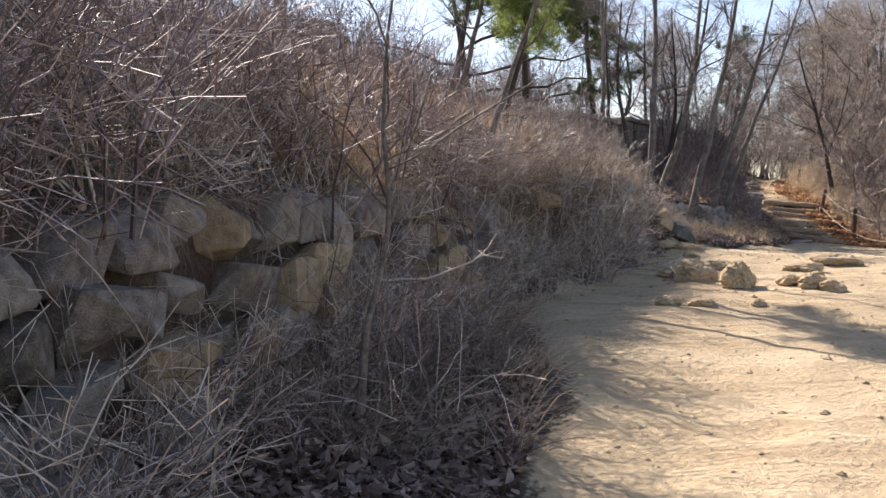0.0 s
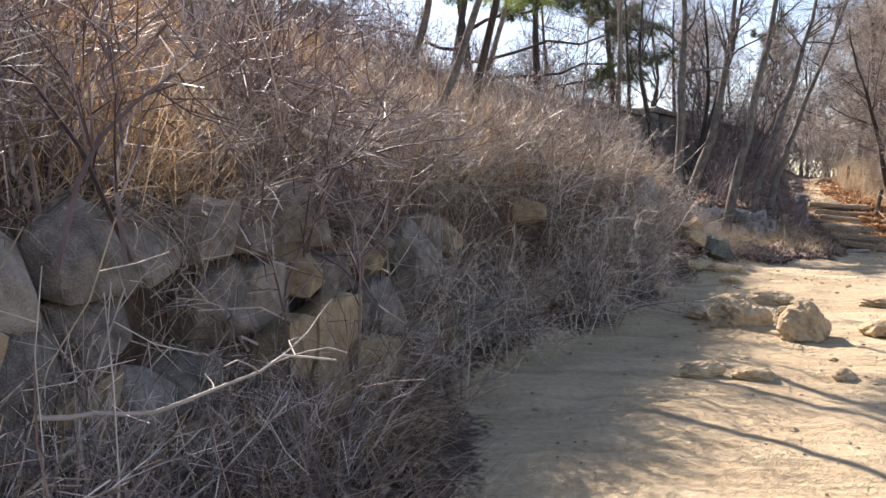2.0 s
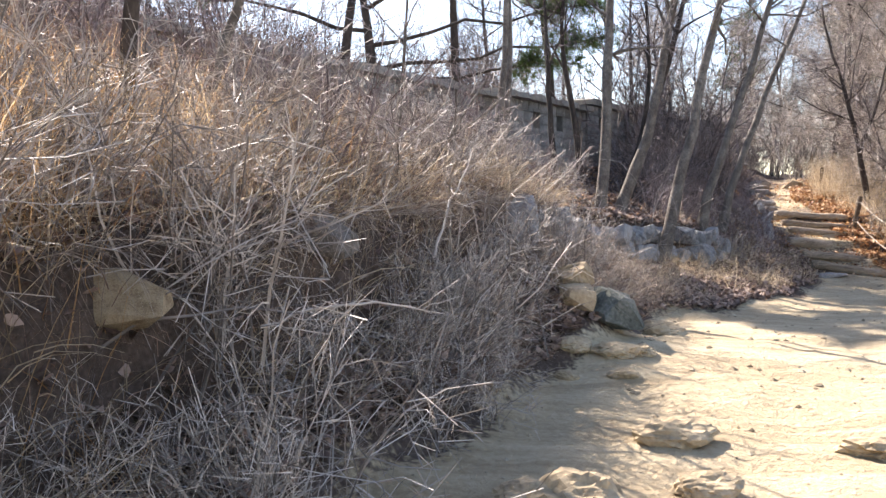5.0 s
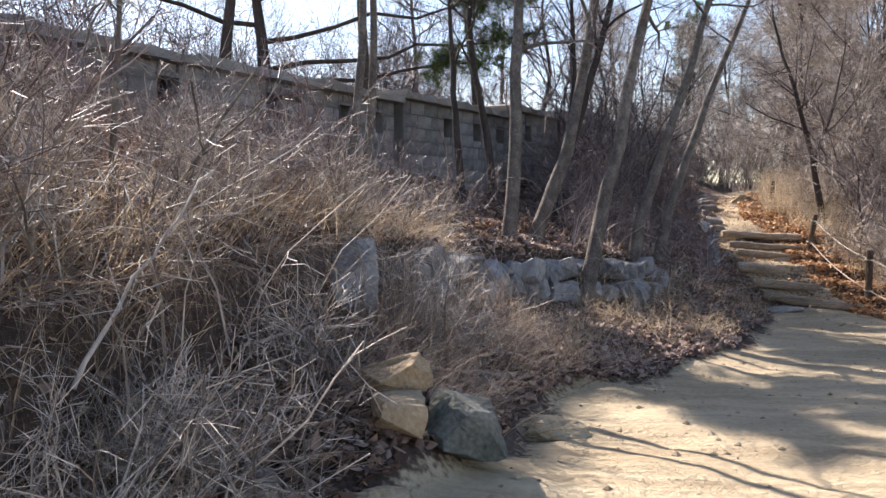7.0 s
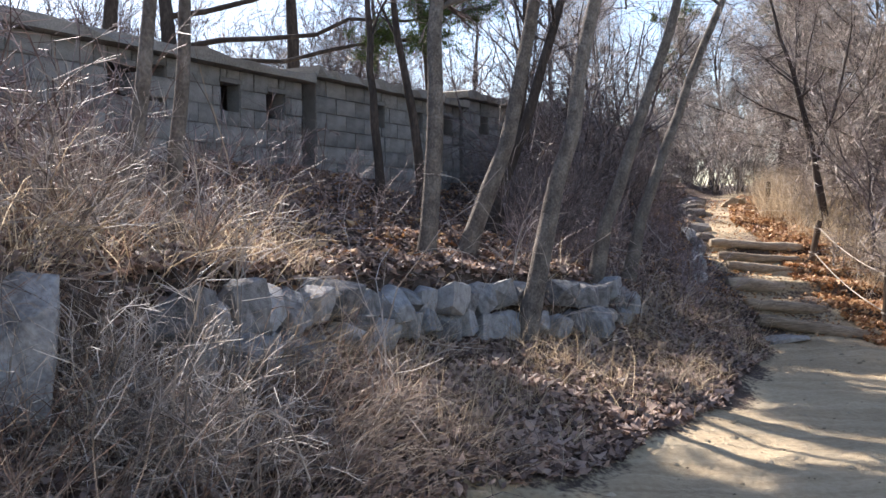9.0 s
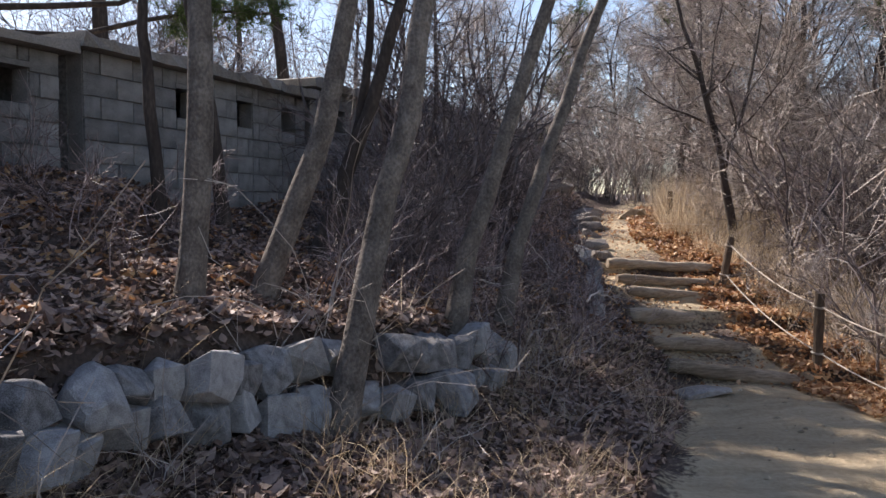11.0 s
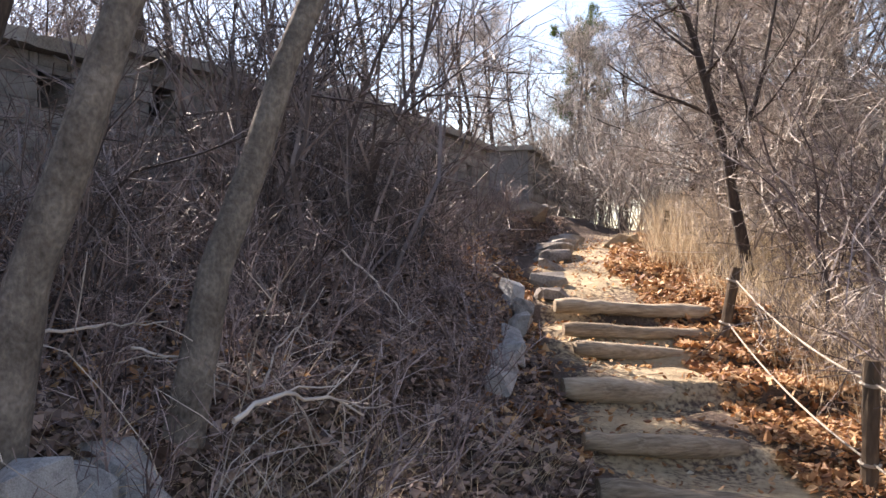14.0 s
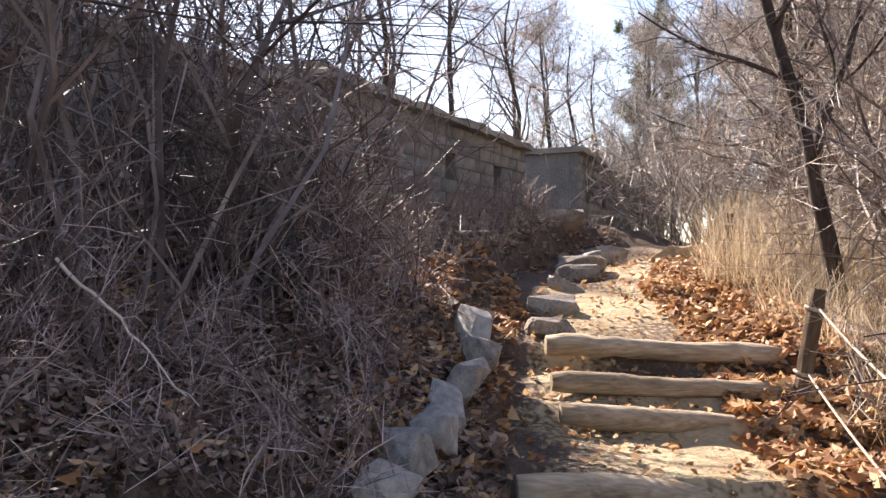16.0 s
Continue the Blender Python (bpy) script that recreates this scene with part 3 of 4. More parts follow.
a0, a1 = on_front(-11.0), on_front(-2.12)
block_building(*a0, *a1, 2.45, 3.42, [(7.58, 0.28, 0.55, 0.83), (8.3, 0.28, 0.53, 0.81), (6.2, 0.28, 0.55, 0.83), (4.6, 0.28, 0.55, 0.83)], label="low grey concrete-block shed with empty window holes")
b0, b1 = on_front(-1.86), on_front(1.7)
block_building(*b0, *b1, 2.45, 3.5, [(1.19, 0.28, 0.6, 0.88), (2.18, 0.28, 0.6, 0.88), (3.05, 0.28, 0.62, 0.9)], label="grey concrete-block shed behind the tree trunks")
e0, e1 = on_front(1.82), on_front(5.6)
block_building(*e0, *e1, 2.45, 3.66, [(0.6, 0.28, 0.72, 1.0), (2.07, 0.3, 0.75, 1.03)], label="taller grey concrete-block shed among dense shrubs")
c0, c1 = (7.15, 28.2), (10.0, 34.0)
block_building(*c0, *c1, 2.5, 3.94, [(1.2, 0.34, 0.7, 1.05), (3.2, 0.34, 0.7, 1.05), (5.0, 0.34, 0.7, 1.05)], label="weathered block shed behind dense bare twigs")
d0, d1 = (11.45, 37.0), (14.0, 43.2)
block_building(*d0, *d1, 2.5, 4.33, [(0.75, 0.42, 0.85, 1.4), (2.6, 0.42, 0.85, 1.4), (4.1, 0.42, 0.85, 1.4), (5.6, 0.42, 0.85, 1.4)], depth=3.2, label="sunlit pale block shed at the top of the path")


# ---- log steps, fence ----
def log_step(xa, za, xb, zb, y, r, seed, yb=0.0):
    rng = np.random.default_rng(seed)
    n, k = 15, 12
    bm = bmesh.new()
    rings = []
    for i in range(n):
        t = i / (n - 1)
        c = Vector((xa + (xb - xa) * t, y + yb * t + 0.04 * math.sin(3.1 * t + seed) + rng.normal(0, 0.006), za + (zb - za) * t - r + rng.normal(0, 0.005)))
        rr = r * (1 + 0.08 * math.sin(7 * t + seed)) * (0.82 if i in (0, n - 1) else 1.0)
        rings.append([bm.verts.new(c + Vector((0, math.cos(2 * math.pi * j / k), math.sin(2 * math.pi * j / k))) * rr * (1 + rng.normal(0, 0.03))) for j in range(k)])
    for a, b in zip(rings[:-1], rings[1:]):
        for j in range(k):
            bm.faces.new((a[j], a[(j + 1) % k], b[(j + 1) % k], b[j]))
    bm.faces.new(rings[0][::-1])
    bm.faces.new(rings[-1])
    bmesh.ops.recalc_face_normals(bm, faces=bm.faces[:])
    for f in bm.faces:
        f.smooth = len(f.verts) == 4
    ob = part("log_step", bm, M_LOG, None)
    tagged(ob, "weathered round log set across the earth steps", "log step", "log steps of the path")


for k_, (xa_, za_, xb_, zb_, y_, yb_) in enumerate(((8.4, 0.72, 9.85, 0.47, 21.35, 0.05), (8.5, 0.83, 9.6, 0.71, 22.03, 0.05), (8.62, 1.04, 9.95, 0.86, 23.0, 0.2),
                                                  (8.95, 1.19, 10.42, 1.03, 23.83, 0.24), (8.97, 1.31, 10.5, 1.20, 24.25, 0.22), (9.0, 1.50, 10.6, 1.38, 24.68, 0.28))):
    log_step(xa_, za_, xb_, zb_, y_, (0.08, 0.07, 0.095, 0.066, 0.064, 0.07)[k_], 3 + k_, yb_)
rock("flat_stone", 8.45, 20.75, (0.5, 0.26, 0.1), M_STONE, "flat pale stone set in the path before the steps", 71, 5, 0.3)


def rope_mesh(a, b, sag, r=0.008):
    n = 22
    t = np.linspace(0, 1, n)
    P = np.outer(1 - t, a) + np.outer(t, b)
    P[:, 2] -= sag * 4 * t * (1 - t)
    V, F = tubes(P[None], np.full((1, n), r), 6)
    return mesh_np("rope", V, F, M_ROPE, True)


def post(name, x, y, h, lean, r=0.05, seed=1):
    rng = np.random.default_rng(seed)
    thing = tagged(new("fence_post"), "dark weathered round fence post carrying two ropes", "fence post", "rope fence posts")
    thing.matrix_basis = pose(x, y, ground_z(x, y), 0, lean, 0)
    n, k = 7, 10
    bm = bmesh.new()
    rings = []
    for i in range(n):
        z = -0.2 + (h + 0.2) * i / (n - 1)
        rings.append([bm.verts.new((math.cos(2 * math.pi * j / k) * r * (0.85 if i == n - 1 else 1) * (1 + rng.normal(0, 0.05)), math.sin(2 * math.pi * j / k) * r * (1 + rng.normal(0, 0.05)), z)) for j in range(k)])
    for a, b in zip(rings[:-1], rings[1:]):
        for j in range(k):
            bm.faces.new((a[j], a[(j + 1) % k], b[(j + 1) % k], b[j]))
    bm.faces.new(rings[-1])
    part("post", bm, M_POST, thing)
    for hz in (0.82, 0.22):
        ang = np.linspace(0, 2 * np.pi, 13)
        P = np.stack([np.cos(ang) * (r + 0.008), np.sin(ang) * (r + 0.008), np.full(13, h * hz) + 0.01 * np.sin(ang)], 1)
        V, F = tubes(P[None, :-1], np.full((1, 12), 0.012), 5)
        mesh_part("rope_knot", mesh_np("rope_knot", V, F, M_ROPE), thing, "pale rope wound round the post")
    m = thing.matrix_basis
    return m @ Vector((0, -r, h * 0.82)), m @ Vector((0, -r, h * 0.22))


tops = [post("p", 11.4, 28.2, 0.6, 3, 0.05, 8), post("p", 10.5, 24.4, 0.66, 11, 0.05, 2), post("p", 10.12, 21.6, 0.78, 2, 0.05, 3), post("p", 9.75, 18.7, 0.75, -2, 0.05, 4)]
for a_, b_ in zip(tops[1:-1], tops[2:]):
    for k_ in (0, 1):
        ob_ = new("fence_rope", rope_mesh(np.array(a_[k_]), np.array(b_[k_]), 0.09))
        tagged(ob_, "pale twisted rope slung between fence posts", "rope", "fence ropes")

# ---- rocks lying on the path and bank ----
for args_ in ((2.74, 9.5, (0.36, 0.25, 0.25), 21, 10), (3.07, 9.0, (0.29, 0.25, 0.29), 22, 40), (2.55, 9.75, (0.24, 0.2, 0.11), 23, 0), (3.72, 8.85, (0.26, 0.2, 0.16), 24, 20),
              (3.85, 8.65, (0.2, 0.17, 0.12), 25, 0), (3.6, 9.05, (0.24, 0.2, 0.14), 26, 70), (3.9, 9.2, (0.22, 0.2, 0.13), 27, 70), (2.35, 7.9, (0.2, 0.13, 0.08), 28, -20), (2.05, 7.95, (0.2, 0.14, 0.1), 29, 0),
              (2.85, 7.9, (0.1, 0.08, 0.07), 30, 0), (3.3, 9.9, (0.24, 0.16, 0.1), 31, 15), (3.35, 10.6, (0.3, 0.22, 0.12), 32, 15), (4.9, 10.9, (0.5, 0.25, 0.16), 33, 5), (4.3, 10.4, (0.4, 0.25, 0.14), 34, 5)):
    rock("path_rock", args_[0], args_[1], args_[2], M_SANDROCK, "eroded lumpy sandstone rock poking out of the path", args_[3], args_[4], 0.25, 26, lumpy=True)
rock("boulder", 3.12, 12.42, (0.22, 0.2, 0.2), M_TANSTONE, "tan squarish boulder at the foot of the bank", 41, 20, 0.05, lift=-0.02)
rock("boulder", 3.12, 12.62, (0.29, 0.2, 0.17), M_TANSTONE, "tan boulder leaning on another stone", 42, 30, 0.0, 22, 0.08, (8, -14))
rock("boulder", 3.4, 12.62, (0.36, 0.32, 0.28), M_DARKSTONE, "dark grey mossy boulder at the edge of the path", 43, 10, 0.05)
for i_, (x_, y_, s_) in enumerate(((3.3, 12.0, 0.26), (3.05, 12.05, 0.2), (3.5, 12.1, 0.2), (2.95, 11.75, 0.15), (3.3, 11.7, 0.14))):
    rock("boulder", x_, y_, (s_, s_ * 0.75, s_ * 0.42), M_SANDROCK, "broken pale sandy rock in the path edge", 90 + i_, 40 * i_, 0.42, lumpy=True)
rock("boulder", 4.0, 13.75, (0.36, 0.24, 0.16), M_SANDROCK, "earthy brown stone beside the path", 45, 10, 0.25, lumpy=True)
rock("boulder", 2.6, 11.9, (0.14, 0.12, 0.12), M_STONE, "small pale stone at the foot of the bank", 47, 10, 0.2)
rock("standing_stone", 2.83, 13.8, (0.3, 0.16, 0.56), M_BLUESTONE, "pale grey upright stone slab in dry grass", 46, 20, 0.1, 20, 0.0, (-8, 4))
for i_, (x_, y_, s_) in enumerate(((11.15, 29.3, 0.55), (9.7, 27.6, 0.5), (9.95, 28.3, 0.6), (9.5, 26.8, 0.45), (10.2, 29.2, 0.55), (10.5, 30.0, 0.5), (9.25, 25.9, 0.4), (10.0, 30.4, 0.6), (9.1, 25.2, 0.36))):
    rock("path_rock", x_, y_, (s_, s_ * 0.7, s_ * 0.45), M_SANDROCK if i_ == 0 else M_STONE, "rough stone edging the top of the path", 50 + i_, 25 * i_, 0.3)


# ---- trees ----
def smooth_path(pts, n):
    pts = np.array(pts, dtype=float)
    d = np.concatenate([[0], np.cumsum(np.linalg.norm(np.diff(pts, axis=0), axis=1))])
    t = np.linspace(0, d[-1], n)
    P = np.stack([np.interp(t, d, pts[:, i]) for i in range(3)], 1)
    for _ in range(2):
        P[1:-1] = (P[:-2] + 2 * P[1:-1] + P[2:]) / 4
    return P


def bare_tree(pts, r, seed, label, material=M_BARK, twig=M_DARKTWIG, limbs=10, t0=0.42, limb_len=1.5, top=0.25, twigs=10, subs=9, twig_len=0.6, name="bare_tree", category="tree", minr=0.0022):
    """A leafless tree: trunk along pts, limbs and a crown of twigs."""
    rng = np.random.default_rng(seed)
    base = Vector(pts[0])
    thing = tagged(new(name), label, category, "bare trees on the slope")
    thing.location = base
    P = smooth_path(pts, 14) - np.array(pts[0])
    P[1:] += rng.normal(0, r * 0.12, (13, 3))
    R = r * np.linspace(1, top, 14)
    R[0] *= 1.35
    R *= 1 + rng.normal(0, 0.03, 14)
    P[0, 2] -= 0.25
    V, F = tubes(P[None], R[None], 10)
    mesh_part("trunk", mesh_np("trunk", V, F, material, True), thing)
    P1, R1 = sprout(P[None], R[None], limbs, t0, 0.97, limb_len, 0.55, 7, 0.14, 0.06, rng, 0.5, 0.7)
    for q in range(len(P1)):
        mesh_part("limb", mesh_np("limb", *tubes(P1[q:q + 1], np.maximum(R1[q:q + 1], 0.005), 5), material, True), thing)
    P2, R2 = sprout(P1, R1, twigs, 0.2, 1.0, twig_len, 0.5, 4, 0.2, 0.03, rng, 0.5)
    P3, R3 = sprout(P2, R2, subs, 0.15, 1.0, twig_len * 0.55, 0.5, 3, 0.25, 0.02, rng, 0.6)
    V, F = merge([tubes(P2, np.maximum(R2, minr)), strips(P3, np.maximum(R3, minr * 0.8), rng)])
    mesh_part("crown", mesh_np("crown", V, F, twig), thing, "fine leafless twigs")
    return thing


GREY = "slender grey-barked leafless tree on the leafy slope"
bare_tree([(4.24, 18.45, 1.4), (4.29, 18.4, 1.68), (4.37, 18.4, 2.04), (4.43, 18.4, 2.35), (4.37, 18.4, 2.82), (4.36, 18.4, 3.28), (4.5, 18.6, 5.0), (4.4, 18.8, 6.8)], 0.09, 1, GREY)
bare_tree([(4.55, 19.0, 1.5), (4.80, 19.0, 1.85), (5.02, 19.0, 2.28), (5.13, 19.0, 2.88), (5.24, 19.0, 3.45), (5.5, 19.1, 4.9), (5.6, 19.2, 6.6)], 0.09, 2, GREY)
bare_tree([(5.08, 18.3, 0.95), (5.28, 18.3, 1.72), (5.41, 18.3, 2.10), (5.51, 18.3, 2.79), (5.61, 18.3, 3.29), (5.95, 18.3, 4.8), (6.2, 18.4, 6.5)], 0.088, 3, GREY)
bare_tree([(5.97, 19.5, 1.45), (6.22, 19.5, 2.25), (6.38, 19.5, 2.69), (6.67, 19.5, 3.62), (7.1, 19.6, 5.0), (7.4, 19.7, 6.4)], 0.07, 4, GREY)
bare_tree([(6.45, 20.0, 1.5), (6.77, 20.0, 2.44), (7.0, 20.0, 3.14), (7.27, 20.0, 3.75), (7.8, 20.1, 5.0), (8.2, 20.2, 6.2)], 0.062, 5, GREY)
DARK = "dark leafless tree with forked trunk before the shed"
bare_tree([(5.05, 20.8, 1.95), (5.43, 20.8, 2.67), (5.58, 20.8, 3.28), (5.72, 20.8, 3.7), (6.1, 20.9, 5.0), (6.3, 21, 6.4)], 0.075, 6, DARK, M_DARKBARK)
bare_tree([(5.2, 20.9, 2.0), (5.5, 20.95, 3.2), (5.55, 21, 4.0), (5.4, 21, 6.0)], 0.05, 7, DARK, M_DARKBARK)
bare_tree([(2.68, 15.6, 2.0), (2.74, 15.6, 2.4), (2.82, 15.6, 2.95), (2.83, 15.6, 3.6), (2.9, 15.7, 6)], 0.045, 8, GREY, limbs=7, t0=0.55)
bare_tree([(2.8, 16.0, 2.05), (2.92, 16.0, 3.23), (2.9, 16.0, 3.7), (2.85, 16.0, 5.6)], 0.045, 9, GREY, limbs=7, t0=0.55)
bare_tree([(4.35, 20.4, 2.0), (4.2, 20.4, 3.2), (4.0, 20.4, 4.2), (4.1, 20.4, 6)], 0.06, 10, DARK, M_DARKBARK)
bare_tree([(3.9, 20.2, 2.0), (3.81, 20.2, 3.07), (3.78, 20.2, 3.7), (3.7, 20.3, 5.8)], 0.055, 12, DARK, M_DARKBARK)
bare_tree([(0.45, 8.9, 2.0), (0.62, 9.0, 2.5), (0.84, 9.0, 3.12), (1.2, 9.1, 4.2)], 0.035, 13, "thin bent sapling leaning out of the bank", limbs=5, t0=0.4, limb_len=0.8, twig_len=0.35)
bare_tree([(-0.08, 10.5, 2.1), (0.05, 10.5, 2.45), (0.28, 10.5, 2.94), (0.6, 10.6, 4.4)], 0.05, 14, "thin grey sapling standing in golden dry grass", limbs=5, t0=0.5, limb_len=1.0, twig_len=0.4)
bare_tree([(0.72, 12.0, 2.3), (0.81, 12.0, 2.71), (1.0, 12.0, 3.26), (1.3, 12, 4.6)], 0.04, 15, "thin grey sapling standing in golden dry grass", limbs=5, t0=0.5, limb_len=1.0, twig_len=0.4)
bare_tree([(-0.37, 3.85, 0.72), (-0.27, 3.9, 1.14), (-0.21, 3.9, 1.32), (-0.26, 3.9, 1.55), (-0.27, 3.95, 1.9), (-0.2, 4.0, 2.6)], 0.017, 16, "thin many-branched sapling at the foot of the stone wall", limbs=7, t0=0.2, limb_len=0.7, twig_len=0.3, twigs=5, subs=3, minr=0.0015, name="sapling")
bare_tree([(1.6, 12.5, 1.15), (1.86, 12.5, 1.63), (2.14, 12.5, 2.04), (2.5, 12.6, 2.6)], 0.022, 17, "leaning pale sapling stem among dry grass", limbs=4, t0=0.5, limb_len=0.6, twig_len=0.3, twigs=5, subs=3, name="sapling")
bare_tree([(1.85, 12.5, 1.3), (1.90, 12.5, 2.29), (1.95, 12.5, 2.89), (2.0, 12.5, 3.8)], 0.02, 18, "upright pale sapling stem among dry grass", limbs=4, t0=0.5, limb_len=0.6, twig_len=0.3, twigs=5, subs=3, name="sapling")


def dead_branch(pts, r, seed):
    """A bleached dead branch with a few side twigs."""
    rng = np.random.default_rng(seed)
    P = smooth_path(pts, 12)
    P[1:-1] += rng.normal(0, r * 0.7, (10, 3))
    R = r * np.linspace(1, 0.35, 12)
    P1, R1 = sprout(P[None], R[None], 5, 0.25, 0.95, 0.3, 0.5, 5, 0.2, 0.0, rng, 0.55)
    ob = tagged(new("dead_branch", mesh_np("dead_branch", *tubes(P[None], R[None], 7), M_PALETWIG, True)), "bleached dead branch caught in the brush", "branch", "dead branches")
    for q in range(5):
        mesh_part("side_twig", mesh_np("side_twig", *tubes(P1[q:q + 1], np.maximum(R1[q:q + 1], 0.002), 5), M_PALETWIG, True), ob)


for k_, (pts_, r_) in enumerate((
    ([(-0.36, 4.9, 0.97), (-0.17, 4.95, 0.97), (0.02, 5.0, 0.99), (0.22, 5.05, 1.1), (0.35, 5.1, 1.08)], 0.008),
    ([(-0.02, 6.6, 1.81), (0.1, 6.7, 1.77), (0.26, 6.8, 1.71), (0.39, 6.9, 1.65)], 0.012),
    ([(1.53, 9.7, 1.3), (1.74, 9.8, 1.36), (2.02, 9.9, 1.37), (2.17, 10.0, 1.31)], 0.008),
    ([(2.16, 11.3, 1.46), (2.24, 11.6, 1.75), (2.44, 12.0, 2.14)], 0.009),
    ([(2.26, 12.6, 1.36), (2.49, 12.7, 1.39), (2.72, 12.8, 1.42), (2.95, 12.9, 1.42)], 0.011),
    ([(6.01, 19.8, 1.66), (6.2, 19.85, 1.68), (6.42, 19.9, 1.69)], 0.007),
    ([(6.27, 20.0, 1.59), (6.43, 20.0, 1.55), (6.6, 20.0, 1.52)], 0.006),
    ([(6.76, 18.9, 1.52), (6.83, 19.0, 1.56), (6.95, 19.1, 1.55), (7.08, 19.2, 1.47)], 0.008),
    ([(6.68, 20.6, 1.34), (6.73, 20.8, 1.5), (6.87, 21.0, 1.64)], 0.007),
    ([(7.03, 22.0, 1.95), (7.23, 22.0, 1.76), (7.45, 22.0, 1.5)], 0.007))):
    dead_branch(pts_, r_, 200 + k_)
# tree beside the rope fence, and its neighbours in the thicket
bare_tree([(11.66, 26.2, 1.45), (11.59, 26.2, 2.01), (11.49, 26.2, 2.31), (11.38, 26.2, 2.64), (11.43, 26.2, 2.98), (11.25, 26.2, 3.4), (11.08, 26.2, 4.1), (10.8, 26.3, 4.9), (10.6, 26.4, 6)], 0.075, 20,
          "dark crooked leafless tree beside the rope fence", M_DARKBARK, limbs=13, t0=0.4, limb_len=1.9, twigs=13, subs=10, twig_len=0.75)
bare_tree([(11.43, 26.22, 2.9), (11.55, 26.2, 3.22), (11.78, 26.2, 3.73), (12.1, 26.3, 5.2)], 0.04, 21, "forked limb of the crooked tree by the fence", M_DARKBARK, limbs=8, t0=0.15, limb_len=1.4, name="tree_fork")


def pine(pts, r, seed, tufts, label, limb_pts=(), needle=0.11, limbs=6, t0=0.5, limb_len=1.2, needles=None, start=0.5, wide=0.0026):
    rng = np.random.default_rng(seed)
    thing = tagged(new("pine_tree"), label, "pine tree")
    thing.location = Vector(pts[0])
    o = np.array(pts[0])
    P = smooth_path(pts, 12) - o
    P[0, 2] -= 0.2
    R = r * np.linspace(1, 0.3, 12)
    V, F = tubes(P[None], R[None], 9)
    mesh_part("trunk", mesh_np("trunk", V, F, M_DARKBARK, True), thing)
    if limb_pts:
        P1 = np.stack([smooth_path(l, 8) - o for l in limb_pts])
        P1[:, 1:] += rng.normal(0, 0.07, P1[:, 1:].shape)
        R1 = np.linspace(0.05, 0.012, 8)[None].repeat(len(P1), 0)
    else:
        P1, R1 = sprout(P[None], R[None], limbs, t0, 0.98, limb_len, 0.6, 8, 0.12, 0.05, rng, 0.5, 0.5)
    for q in range(len(P1)):
        mesh_part("limb", mesh_np("limb", *tubes(P1[q:q + 1], np.maximum(R1[q:q + 1], 0.008), 6), M_DARKBARK, True), thing)
    P2, R2 = sprout(P1, R1, tufts, start if limb_pts else 0.3, 1.0, 0.55, 0.55, 4, 0.2, 0.08, rng, 0.5)
    P3, R3 = sprout(P2, R2, 4, 0.2, 1.0, 0.22, 0.5, 3, 0.2, 0.08, rng, 0.6)
    V, F = merge([tubes(P2, np.maximum(R2, 0.003)), tubes(P3, np.maximum(R3, 0.002))])
    tagged(mesh_part("twig_growth", mesh_np("twig_growth", V, F, M_DARKTWIG), thing), kind="stuff")
    tips = np.concatenate([P3[:, 1], P3[:, 2], P2[:, 3], P2[:, 2]])
    pos = tips.repeat(15, 0)
    d = rng.normal(0, 1, pos.shape) + np.array([0, 0, 0.5])
    V, F = ribbons(pos, d, needle * rng.uniform(0.7, 1.2, len(pos)), np.full(len(pos), wide), 2, 0, 0, rng)
    tagged(mesh_part("foliage", mesh_np("foliage", V, F, needles or M_NEEDLE), thing, "dark green needle tufts"), kind="stuff")
    return thing


pine([(0.7, 10.6, 2.3), (0.85, 10.4, 2.9), (1.0, 10.1, 3.5), (1.05, 10.0, 4.2), (1.0, 10.0, 4.9)], 0.04, 31, 16, "small bright green pine sapling on the bank", limbs=16, t0=0.42, limb_len=0.6, needles=M_FRESH)
pine([(0.6, 24.5, 2.6), (0.7, 24.4, 4.0), (0.6, 24.5, 5.2), (0.3, 24.6, 7.0)], 0.16, 32, 60, "old pine behind the sheds with long level limbs",
     [[(0.7, 24.4, 4.4), (2.4, 24.2, 4.75), (4.0, 24.2, 4.8), (5.5, 24.3, 4.95)], [(0.65, 24.4, 4.0), (2.2, 24.0, 4.2), (3.6, 23.8, 4.3), (4.6, 23.6, 4.45)],
      [(0.6, 24.5, 4.9), (2.2, 24.6, 5.3), (3.8, 24.6, 5.5), (5.3, 24.5, 5.7)], [(0.6, 24.5, 5.2), (-1.2, 24.3, 5.6), (-2.6, 24, 5.9), (-3.6, 23.8, 6.2)], [(0.5, 24.5, 5.6), (1.6, 24, 6.1), (2.8, 23.5, 6.5), (3.8, 23.2, 6.8)]], start=0.72)
# crowns above the view, broad-needled, added to throw shade on the path
UP = "tall pine behind the sheds, its unseen crown added to shade the path"
pine([(2.3, 25.6, 2.7), (2.4, 25.5, 4.5), (2.3, 25.4, 6.2), (2.5, 25.0, 8.2)], 0.13, 33, 20, UP, limbs=19, t0=0.66, limb_len=2.6, needle=0.15, wide=0.005)
pine([(0.2, 22.9, 2.7), (0.3, 22.8, 4.5), (0.6, 22.6, 6.2), (0.9, 22.4, 8.0)], 0.12, 34, 20, UP, limbs=18, t0=0.66, limb_len=2.5, needle=0.15, wide=0.005)
pine([(4.7, 27.8, 2.7), (4.7, 27.6, 4.5), (4.4, 27.3, 6.2), (4.4, 27.0, 8.2)], 0.12, 35, 20, UP, limbs=17, t0=0.68, limb_len=2.3, needle=0.15, wide=0.005)


